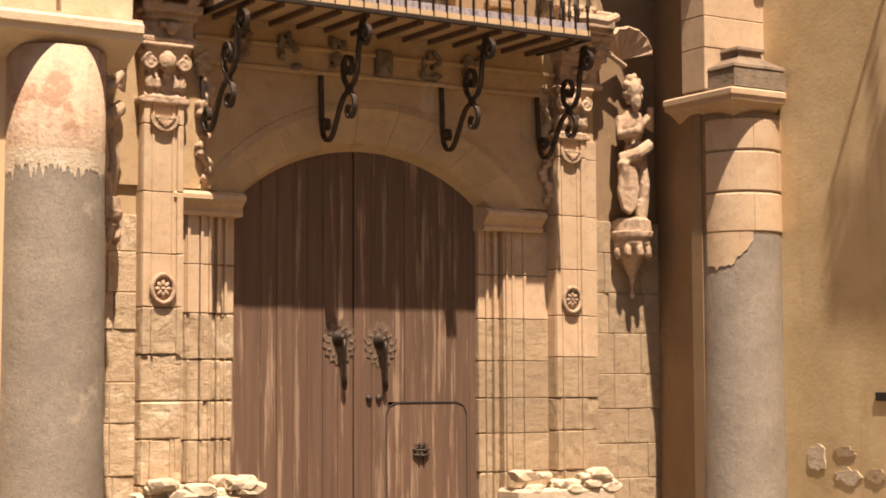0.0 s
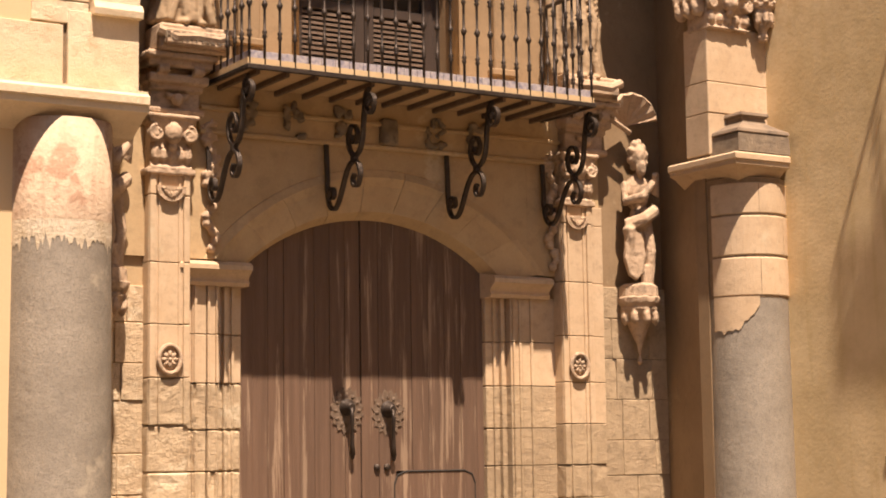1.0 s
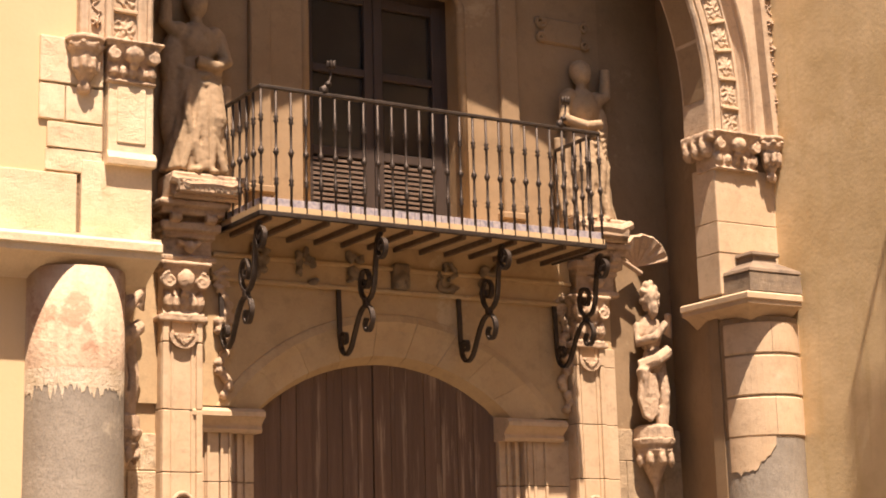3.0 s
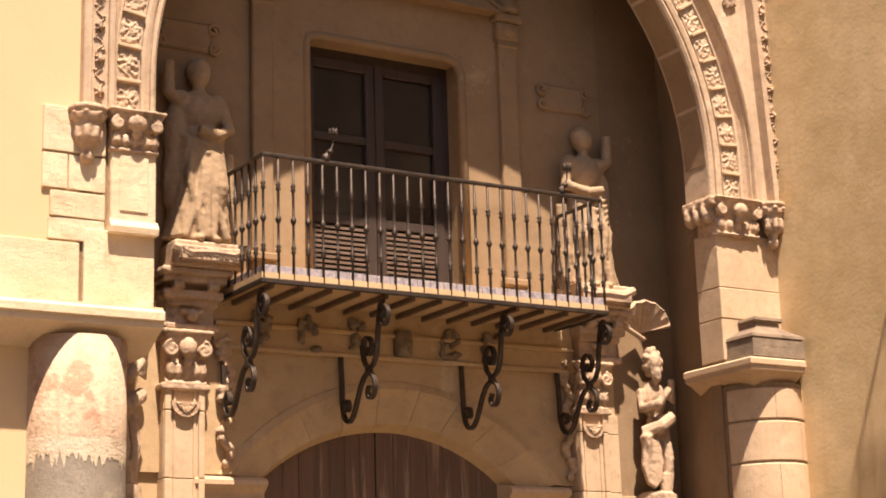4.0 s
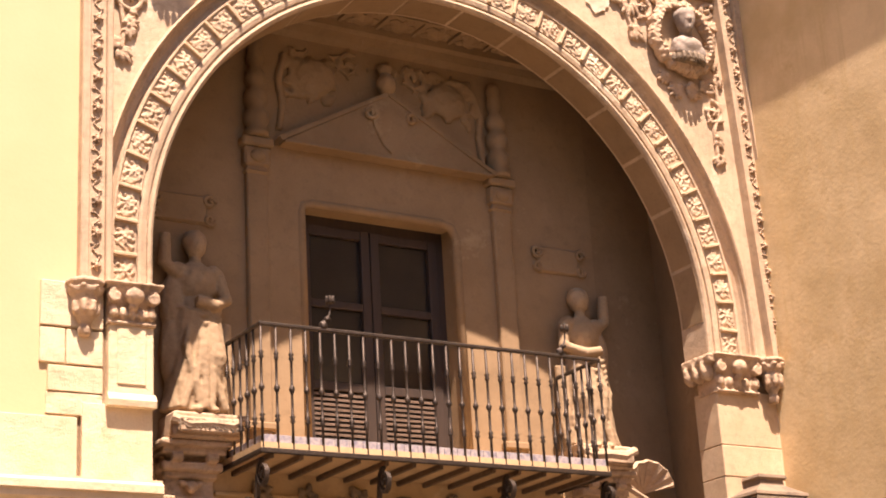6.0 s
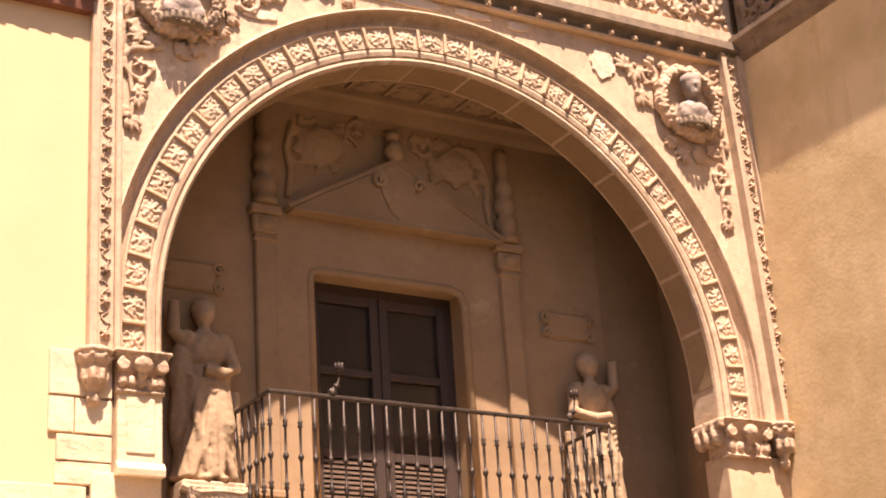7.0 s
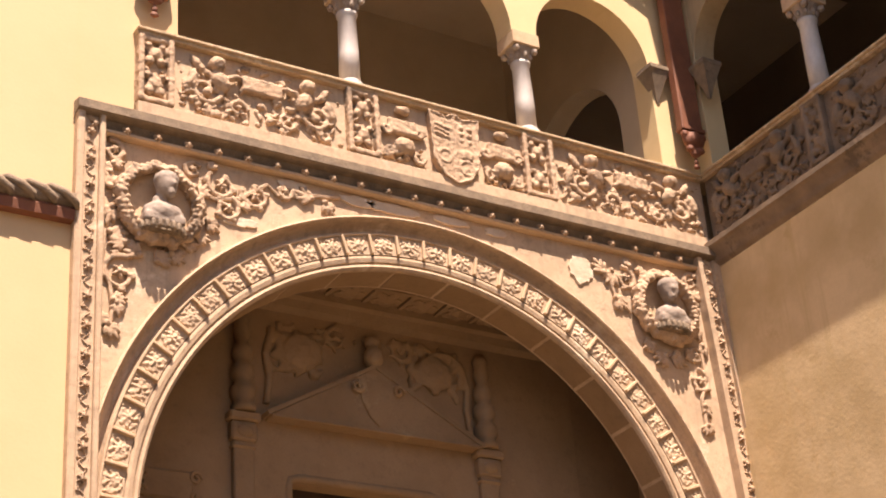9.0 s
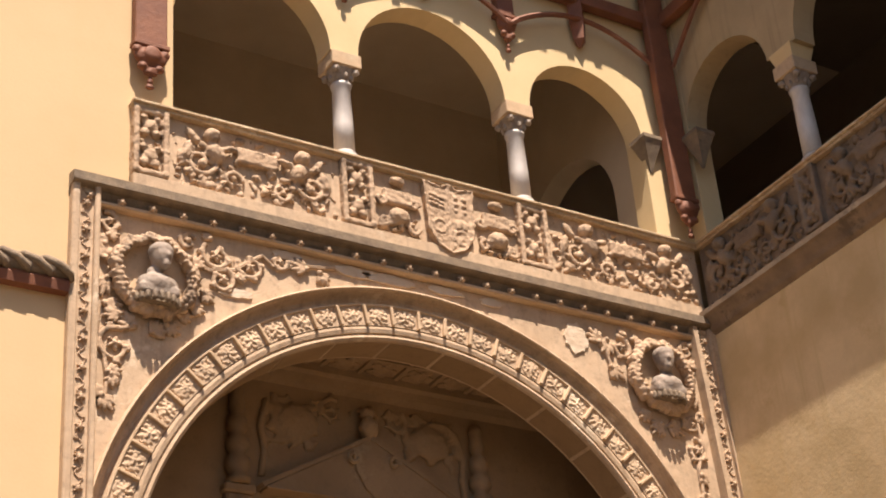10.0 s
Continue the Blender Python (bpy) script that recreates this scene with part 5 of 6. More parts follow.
def pilaster(xc, side):
    t = thing("door_pilaster", "panelled limestone pilaster with roundel and carved capital", "pilaster", "structure", group="door pilasters")
    w = 0.195
    worn_to = 2.1 if side == "west" else 1.2
    zs = [-0.35, 0.3, 0.72, 1.12, 1.45, 1.86, 2.28, 2.75, 3.3, 3.9, 4.1]
    for z0, z1 in zip(zs, zs[1:]):
        bm = bmesh.new()
        worn = z0 < worn_to
        o = lambda: rnd.uniform(-0.014, 0.014) if worn else 0.0
        box(bm, xc - w, xc + w, YW - 0.1 + o() * 0.5, YW + 0.2, z0 + 0.004, z1 - 0.004, 0.014 if worn else 0.004)
        if not (worn and rnd.random() < 0.35):
            for s in (-1, 1):
                box(bm, xc + s * (w - 0.034) - 0.03, xc + s * (w - 0.034) + 0.03, YW - 0.125 + o(), YW, z0 + 0.005, z1 - 0.005, 0.006)
                box(bm, xc + s * (w - 0.1) - 0.012, xc + s * (w - 0.1) + 0.012, YW - 0.115 + o(), YW, z0 + 0.005, z1 - 0.005, 0.004)
        if side == "east":
            box(bm, xc + w + 0.002, 10.846, YW - 0.03 + o() * 0.5, YW + 0.2, z0 + 0.003, z1 - 0.003, 0.005)
        if worn:
            weather(bm, 0.022, z0 * 5 + xc, 3)
        part("stone_course", bm, STONE_WORN if worn and side == "west" else STONE_LOWER if z0 < 1.8 else STONE, t)
    bm = bmesh.new()
    zr = 2.44
    tube(bm, [(xc + 0.105 * math.cos(2 * math.pi * k / 24), YW - 0.13, zr + 0.125 * math.sin(2 * math.pi * k / 24)) for k in range(24)], 0.022, 8, True)
    lathe(bm, [(0.105, 0), (0.10, 0.02)], (0, 0, 0), 20)
    for v in bm.verts:
        if abs(v.co.x) < 1:
            v.co = Vector((xc + v.co.x, YW - 0.09 - v.co.z, zr + v.co.y))
    rosette(bm, xc, YW - 0.125, zr, 0.085, 0.02, 8)
    part("roundel", bm, STONE_CARVED, t, smooth=True)
    bm = bmesh.new()
    half = [(xc - 0.14 * math.cos(math.pi * k / 12), 3.98 - 0.14 * math.sin(math.pi * k / 12)) for k in range(13)]
    plate(bm, half, YW - 0.15, YW - 0.05)
    for k in range(7):
        a = math.pi * (k + 0.5) / 7
        ball(bm, (xc - 0.07 * math.cos(a), YW - 0.15, 3.97 - 0.07 * math.sin(a)), (0.04, 0.02, 0.018), 1, Matrix.Rotation(a, 4, "Y"))
    part("half_roundel", bm, STONE_CARVED, t)
    bm = bmesh.new()
    box(bm, xc - w - 0.04, xc + w + 0.04, YW - 0.15, YW + 0.1, 4.08, 4.14, 0.01)
    capital(bm, xc - w, xc + w, YW - 0.12, 4.12, 4.62, rnd)
    fuse(part("capital", bm, STONE_CARVED, t, "carved volute capital with a mask"), 0.0095, 0, 0.013)
    # entablature block and bracket under the statue
    bm = bmesh.new()
    xc, w = (6.03, 0.24) if side == "west" else (10.57, 0.24)
    box(bm, xc - w, xc + w, YW - 0.12, YW + 0.2, 4.62, 5.12, 0.008)
    for z0, z1, p in ((4.62, 4.68, 0.05), (4.84, 4.9, 0.04), (4.9, 4.98, 0.1), (5.04, 5.1, 0.14), (5.1, 5.16, 0.2)):
        box(bm, xc - w - p * 0.5, xc + w + p * 0.5, YW - 0.13 - p, YW + 0.2, z0, z1, 0.012)
    for s in (-1, 1):
        tube(bm, [(xc + s * 0.17 - 0.05, YW - 0.26, 5.01), (xc + s * 0.17 + 0.05, YW - 0.26, 5.01)], 0.04, 10)
        ball(bm, (xc + s * 0.07, YW - 0.16, 4.79), (0.06, 0.04, 0.03), 1, Matrix.Rotation(-s * 0.4, 4, "Y"))
    ball(bm, (xc, YW - 0.18, 4.76), (0.055, 0.06, 0.06), 2)
    fuse(part("bracket", bm, STONE_CARVED, t, "stepped moulded bracket with a small mask"), 0.01, 0, 0.008)
    return t
pilaster(5.99, "west")
pilaster(10.45, "east")
# frieze band with carved bosses under the balcony
bm = bmesh.new()
box(bm, 6.3, 10.3, YW - 0.04, YW + 0.05, 4.52, 5.0)
box(bm, 6.3, 10.3, YW - 0.08, YW + 0.05, 4.72, 4.76, 0.008)
box(bm, 6.3, 10.3, YW - 0.07, YW + 0.05, 4.5, 4.54, 0.008)
frz = solid("frieze", bm, STONE_GOLD, "shaded stone frieze band under the balcony", "frieze", "structure")
for i, x in enumerate((6.75, 7.25, 7.75, 8.27, 8.8, 9.3)):
    bm = bmesh.new()
    rr = random.Random(i)
    if i == 3:
        box(bm, x - 0.09, x + 0.09, YW - 0.12, YW, 4.54, 4.8, 0.02)
        ball(bm, (x, YW - 0.12, 4.64), (0.06, 0.04, 0.08), 2)
    else:
        relief_cluster(bm, x - 0.1, x + 0.1, 4.55, 4.85, YW - 0.07, 16, 0.05, 0.05, rr)
    fuse(part("boss", bm, STONE_DARK, frz, "dark weathered carved boss"), 0.014, 1, 0.02)
# voussoirs of the door arch, proud of the splay
archd = thing("door_arch", "segmental golden stone arch over the door", "arch", "structure")
nv = 9
for i in range(nv):
    bm = bmesh.new()
    sub = 5
    for (inner, outer, y0, y1) in (("d", "f", None, None),):
        fa = seg_arch(6.56, 9.92, 3.36, 4.16, nv * sub)
        fo = seg_arch(6.36, 10.12, 3.36, 4.30, nv * sub)
        da = seg_arch(DX0, DX1, 3.28, 3.83, nv * sub)
        i0, i1 = i * sub, (i + 1) * sub
        sect = []
        for j in range(i0, i1 + 1):
            e = 0.0025 * (1 if j == i0 else -1 if j == i1 else 0)
            sect.append([bm.verts.new(p) for p in ((da[j][0] + e, YD - 0.01, da[j][1]), (da[j][0] * 0.75 + fa[j][0] * 0.25 + e, YD - 0.13, da[j][1] * 0.75 + fa[j][1] * 0.25 - 0.012), (fa[j][0] + e, YW - 0.004, fa[j][1] - 0.012), (fa[j][0] * 0.5 + fo[j][0] * 0.5 + e, YW - 0.035, fa[j][1] * 0.5 + fo[j][1] * 0.5), (fo[j][0] + e, YW - 0.012, fo[j][1]), (fo[j][0] + e, YW + 0.1, fo[j][1] + 0.05), (da[j][0] + e, YD + 0.02, da[j][1] + 0.25))])
        for A, B in zip(sect, sect[1:]):
            for k in range(7):
                bm.faces.new((A[k], A[(k + 1) % 7], B[(k + 1) % 7], B[k]))
        bm.faces.new(sect[0][::-1])
        bm.faces.new(sect[-1])
    part("voussoir", bm, STONE_GOLD, archd)

# ---- balcony ----
YB, BX0, BX1, BZ = 13.42, 6.38, 10.08, 4.93
balc = thing("balcony", "long wrought-iron balcony with tiled edge and knotted balusters", "balcony")
bm = bmesh.new()
box(bm, BX0 - 0.02, BX1 + 0.02, YB - 0.02, YW - 0.02, BZ + 0.03, BZ + 0.1)
part("floor_slab", bm, STONE_GOLD, balc)
n_t = 26
for i in range(n_t):
    bm = bmesh.new()
    x0 = BX0 + (BX1 - BX0) * i / n_t
    box(bm, x0 + 0.002, x0 + (BX1 - BX0) / n_t - 0.002, YB - 0.005, YB + 0.14, BZ + 0.1, BZ + 0.17, 0.003)
    part("tile", bm, TILE, balc)
for s in (0, 1):
    bm = bmesh.new()
    xa = BX0 if s == 0 else BX1 - 0.03
    box(bm, xa, xa + 0.03, YB + 0.14, YW - 0.1, BZ + 0.1, BZ + 0.17, 0.003)
    part("tile", bm, TILE, balc)
bm = bmesh.new()
box(bm, BX0 - 0.03, BX1 + 0.03, YB - 0.04, YB, BZ, BZ + 0.045, 0.006)
for x in (BX0 - 0.03, BX1):
    box(bm, x, x + 0.035, YB, YW, BZ, BZ + 0.045, 0.006)
part("edge_frame", bm, IRON, balc)
for i in range(13):
    bm = bmesh.new()
    x = BX0 + 0.12 + i * (BX1 - BX0 - 0.24) / 12
    box(bm, x - 0.02, x + 0.02, YB + 0.06, YW, BZ - 0.02, BZ + 0.03, 0.005)
    part("joist", bm, RUST, balc)
bm = bmesh.new()
RT = BZ + 1.16
box(bm, BX0 - 0.02, BX1 + 0.02, YB - 0.03, YB + 0.015, RT, RT + 0.035, 0.008)
for x in (BX0 - 0.02, BX1 - 0.02):
    box(bm, x, x + 0.04, YB, YW - 0.2, RT, RT + 0.035, 0.008)
part("handrail", bm, IRON, balc)
bm = bmesh.new()
prof = [(0.013, 0.0), (0.013, 0.25), (0.026, 0.27), (0.015, 0.29), (0.026, 0.31), (0.013, 0.33), (0.012, 0.52), (0.02, 0.535), (0.03, 0.56), (0.02, 0.585), (0.012, 0.6), (0.013, 0.82), (0.026, 0.84), (0.015, 0.86), (0.026, 0.88), (0.013, 0.9), (0.012, 1.15)]
lathe(bm, prof, (0, 0, 0), 8)
bal_mesh = mesh_of(bm, "baluster", IRON, True)
nb = 25
spots = [(BX0 + (BX1 - BX0) * i / nb, YB - 0.01) for i in range(nb + 1)] + [(x, YB + 0.145 * (k + 1)) for x in (BX0, BX1) for k in range(5)]
for x, y in spots:
    ob = new("baluster", bal_mesh)
    ob.parent = balc
    ob.matrix_basis = pose(x, y, BZ + 0.03)
def finial(x, y):
    bm = bmesh.new()
    tube(bm, [(x, y, RT), (x + 0.02, y, RT + 0.1), (x + 0.06, y, RT + 0.18), (x + 0.07, y, RT + 0.26)], [0.02, 0.014, 0.012, 0.01], 6)
    ball(bm, (x - 0.01, y, RT + 0.06), (0.05, 0.04, 0.05), 1)
    ball(bm, (x + 0.03, y - 0.01, RT + 0.12), (0.04, 0.03, 0.03), 1)
    for k in range(6):
        a = math.pi * k / 3
        ball(bm, (x + 0.07 + 0.035 * math.cos(a), y + 0.035 * math.sin(a), RT + 0.31), (0.018, 0.018, 0.05), 1)
    ball(bm, (x + 0.07, y, RT + 0.3), 0.03, 1)
    fuse(part("finial", bm, IRON, balc, "wrought-iron flower finial"), 0.008, 0)
finial(7.02, YB - 0.01)
finial(9.63, YB - 0.01)
# scrolled iron brackets, each in an upright plane
def iron_scroll(x):
    t = thing("iron_bracket", "wrought-iron S-scroll bracket under the balcony", "bracket", group="balcony brackets", at=(x, 0, 0))
    bm = bmesh.new()
    def ribbon(pts, w=0.045, th=0.013):
        rings = []
        P = [Vector((0, p[0], p[1])) for p in pts]
        for i, p in enumerate(P):
            d = (P[min(i + 1, len(P) - 1)] - P[max(i - 1, 0)]).normalized()
            nrm = Vector((0, -d.z, d.y))
            rings.append([bm.verts.new(p + Vector((sx * w / 2, 0, 0)) + nrm * sn * th) for sx, sn in ((-1, -1), (1, -1), (1, 1), (-1, 1))])
        for A, B in zip(rings, rings[1:]):
            for k in range(4):
                bm.faces.new((A[k], A[(k + 1) % 4], B[(k + 1) % 4], B[k]))
        bm.faces.new(rings[0][::-1])
        bm.faces.new(rings[-1])
    def bend(ctrl, per=5):
        """A smooth run through control points in the upright plane."""
        q = [Vector((0, YB + (p[0] - 13.42) * 0.85, p[1])) for p in ctrl]
        q = [q[0] * 2 - q[1]] + q + [q[-1] * 2 - q[-2]]
        out = []
        for a, b, c, d in zip(q, q[1:], q[2:], q[3:]):
            for k in range(per):
                s = k / per
                p = 0.5 * ((2 * b) + (c - a) * s + (2 * a - 5 * b + 4 * c - d) * s * s + (3 * b - a - 3 * c + d) * s ** 3)
                out.append((p.y, p.z))
        return out + [(q[-2].y, q[-2].z)]
    # upper S: curl at the balcony edge, stem, curl half way down
    ribbon(bend([(13.42, 4.77), (13.46, 4.73), (13.49, 4.78), (13.43, 4.83), (13.36, 4.77), (13.39, 4.68), (13.48, 4.66), (13.54, 4.74), (13.53, 4.84), (13.46, 4.89)]))
    ribbon(bend([(13.5, 4.88), (13.55, 4.78), (13.59, 4.6), (13.62, 4.44), (13.69, 4.34), (13.8, 4.31), (13.9, 4.38), (13.93, 4.49), (13.88, 4.58), (13.79, 4.59), (13.73, 4.51), (13.77, 4.43), (13.84, 4.45), (13.84, 4.51)]))
    # lower S: curl, belly, hook and bar against the wall
    ribbon(bend([(13.8, 4.14), (13.84, 4.09), (13.8, 4.03), (13.72, 4.04), (13.67, 4.13), (13.71, 4.22), (13.8, 4.26), (13.9, 4.24), (13.99, 4.16), (14.08, 4.03), (14.17, 3.91), (14.28, 3.86), (14.38, 3.92), (14.42, 4.05), (14.43, 4.25), (14.45, 4.52)]))
    ribbon(bend([(14.4, 3.96), (14.37, 4.05), (14.29, 4.06), (14.27, 3.99), (14.32, 3.97)]))
    part("scroll", bm, IRON, t)
    bm = bmesh.new()
    box(bm, -0.028, 0.028, YB + 0.29, YB + 0.36, 4.25, 4.32, 0.008)
    part("clip", bm, IRON, t)
    return t
br = iron_scroll(6.39)
for x in (7.6, 8.94, 10.09):
    copy_thing(br, pose(x, 0, 0))

# ---- window door behind the balcony ----
win = thing("balcony_window", "tall dark wooden double window door with louvred shutters", "window")
YG = YW + 0.28
bm = bmesh.new()
box(bm, WX0, WX0 + 0.09, YG, YG + 0.1, 5.0, WZ1)
box(bm, WX1 - 0.09, WX1, YG, YG + 0.1, 5.0, WZ1)
box(bm, WX0 + 0.09, WX1 - 0.09, YG, YG + 0.1, WZ1 - 0.1, WZ1)
part("window_frame", bm, WOOD_DARK, win)
mid = (WX0 + WX1) / 2
for a, b in ((WX0 + 0.09, mid - 0.005), (mid + 0.005, WX1 - 0.09)):
    bm = bmesh.new()
    for x0, x1 in ((a, a + 0.1), (b - 0.1, b)):
        box(bm, x0, x1, YG - 0.02, YG + 0.04, 5.05, WZ1 - 0.1, 0.006)
    for z0, z1 in ((5.05, 5.42), (5.9, 5.99), (6.75, 6.83), (WZ1 - 0.2, WZ1 - 0.1)):
        box(bm, a + 0.1, b - 0.1, YG - 0.015, YG + 0.04, z0, z1, 0.006)
    lf = part("leaf", bm, WOOD_DARK, win, "dark brown wooden window leaf")
    for k in range(9):
        z = 5.45 + k * 0.05
        bm = bmesh.new()
        vs = box(bm, a + 0.1, b - 0.1, YG - 0.015, YG + 0.03, z, z + 0.022)
        for v in vs:
            v.co.z += (v.co.y - YG) * 0.5
        part("slat", bm, SHUTTER, lf)
    for z0, z1 in ((5.42, 5.9), (5.99, 6.75), (6.83, WZ1 - 0.2)):
        bm = bmesh.new()
        box(bm, a + 0.1, b - 0.1, YG + 0.035, YG + 0.045, z0, z1)
        part("pane", bm, GLASS, lf, "dark window pane")
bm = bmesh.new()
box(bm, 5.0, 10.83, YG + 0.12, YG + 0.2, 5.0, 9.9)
solid("wall_window_back", bm, DARK, "backing wall behind the window, coloured dark for the unlit room", "wall", "structure")

# window surround
sur = thing("window_surround", "moulded stone window surround with pediment and shield", "surround", "structure")
bm = bmesh.new()
# a soft roll round the opening
roll = [(WX0 - 0.02, 5.0), (WX0 - 0.02, WZ1 - 0.1), (WX0, WZ1 - 0.01), (WX0 + 0.1, WZ1 + 0.02), (WX1 - 0.16, WZ1 + 0.02), (WX1 - 0.03, WZ1 - 0.02), (WX1 + 0.02, WZ1 - 0.14), (WX1 + 0.02, 5.0)]
tube(bm, [(x, YW + 0.03, z) for x, z in roll], 0.05, 10)
part("rounded_edge", bm, STONE_SHADE, sur, smooth=True)
for s in (-1, 1):
    bm = bmesh.new()
    xc = 8.215 + s * 1.42
    box(bm, xc - 0.11, xc + 0.11, YW - 0.07, YW + 0.1, 5.0, 8.05, 0.015)
    box(bm, xc - 0.16, xc + 0.16, YW - 0.11, YW + 0.1, 5.36, 5.43, 0.01)
    box(bm, xc - 0.16, xc + 0.16, YW - 0.11, YW + 0.1, 5.0, 5.1, 0.01)
    for z0, z1, p in ((7.92, 7.97, 0.02), (8.0, 8.2, 0.03), (8.2, 8.3, 0.06)):
        box(bm, xc - 0.11 - p, xc + 0.11 + p, YW - 0.07 - p, YW + 0.1, z0, z1, 0.02)
    ball(bm, (xc, YW - 0.1, 8.1), (0.09, 0.04, 0.07), 2)
    part("side_pilaster", bm, STONE_SHADE, sur)
    bm = bmesh.new()
    lathe(bm, [(0.12, 0), (0.13, 0.06), (0.09, 0.1), (0.13, 0.17), (0.13, 0.26), (0.08, 0.32), (0.12, 0.38), (0.12, 0.48), (0.07, 0.54), (0.11, 0.6), (0.1, 0.7), (0.06, 0.76), (0.09, 0.84), (0.07, 0.95), (0.09, 1.02), (0.05, 1.1)], (xc, YW - 0.06, 8.3), 14)
    part("candelabrum", bm, STONE_SHADE, sur, smooth=True)
bm = bmesh.new()
PX0, PX1, PZb, PZt = 7.08, 9.48, 8.3, 8.98
plate(bm, [(PX0, PZb), (XC, PZt), (PX1, PZb)], YW - 0.15, YW + 0.05)
for (xa, za), (xb, zb) in (((PX0 - 0.05, PZb - 0.02), (XC, PZt)), ((XC, PZt), (PX1 + 0.05, PZb - 0.02))):
    dx, dz = xb - xa, zb - za
    ln = math.hypot(dx, dz)
    nx, nz = -dz / ln * 0.045, dx / ln * 0.045
    plate(bm, [(xa, za), (xa + nx, za + nz), (xb + nx, zb + nz), (xb, zb)], YW - 0.165, YW + 0.05)
box(bm, PX0 - 0.02, PX1 + 0.02, YW - 0.17, YW + 0.05, PZb - 0.03, PZb, 0.006)
part("pediment", bm, STONE_SHADE, sur)
bm = bmesh.new()
plate(bm, [(XC - 0.22, 8.82), (XC - 0.1, 8.78), (XC, 8.84), (XC + 0.1, 8.78), (XC + 0.22, 8.82), (XC + 0.19, 8.6), (XC + 0.1, 8.42), (XC, 8.33), (XC - 0.1, 8.42), (XC - 0.19, 8.6)], YW - 0.175, YW)
for s in (-1, 1):
    tube(bm, spiral(XC + s * 0.24, 8.74, 0.07, 1.2, YW - 0.19, 0, s, 14), 0.022, 6)
part("shield", bm, STONE_SHADE, sur)
bm = bmesh.new()
rr = random.Random(77)
for s in (-1, 1):
    scroll_leaf(bm, XC + s * 0.88, 9.12, 0.27, YW - 0.015, s, 0.3, 0.045, rr, 1.3)
    scroll_leaf(bm, XC + s * 0.38, 9.3, 0.15, YW - 0.015, -s, 1, 0.035, rr)
    ball(bm, (XC + s * 0.78, YW - 0.04, 9.1), (0.24, 0.05, 0.2), 2)
    tube(bm, [(XC + s * 1.2, YW - 0.01, 8.45), (XC + s * 1.16, YW - 0.02, 8.75), (XC + s * 1.2, YW - 0.02, 9.0), (XC + s * 1.12, YW - 0.01, 9.3)], 0.04, 8)
    relief_cluster(bm, min(XC + s * 0.5, XC + s * 1.15), max(XC + s * 0.5, XC + s * 1.15), 8.85, 9.3, YW, 34, 0.08, 0.055, rr)
ball(bm, (XC, YW - 0.12, 9.12), (0.11, 0.1, 0.13), 2)
ball(bm, (XC, YW - 0.1, 9.3), (0.08, 0.08, 0.08), 2)
relief_cluster(bm, XC - 1.1, XC + 1.1, 9.3, 9.42, YW, 40, 0.06, 0.05, rr)
fuse(part("crest_carving", bm, STONE_SHADE, sur, smooth=True), 0.018, 1, 0.02)

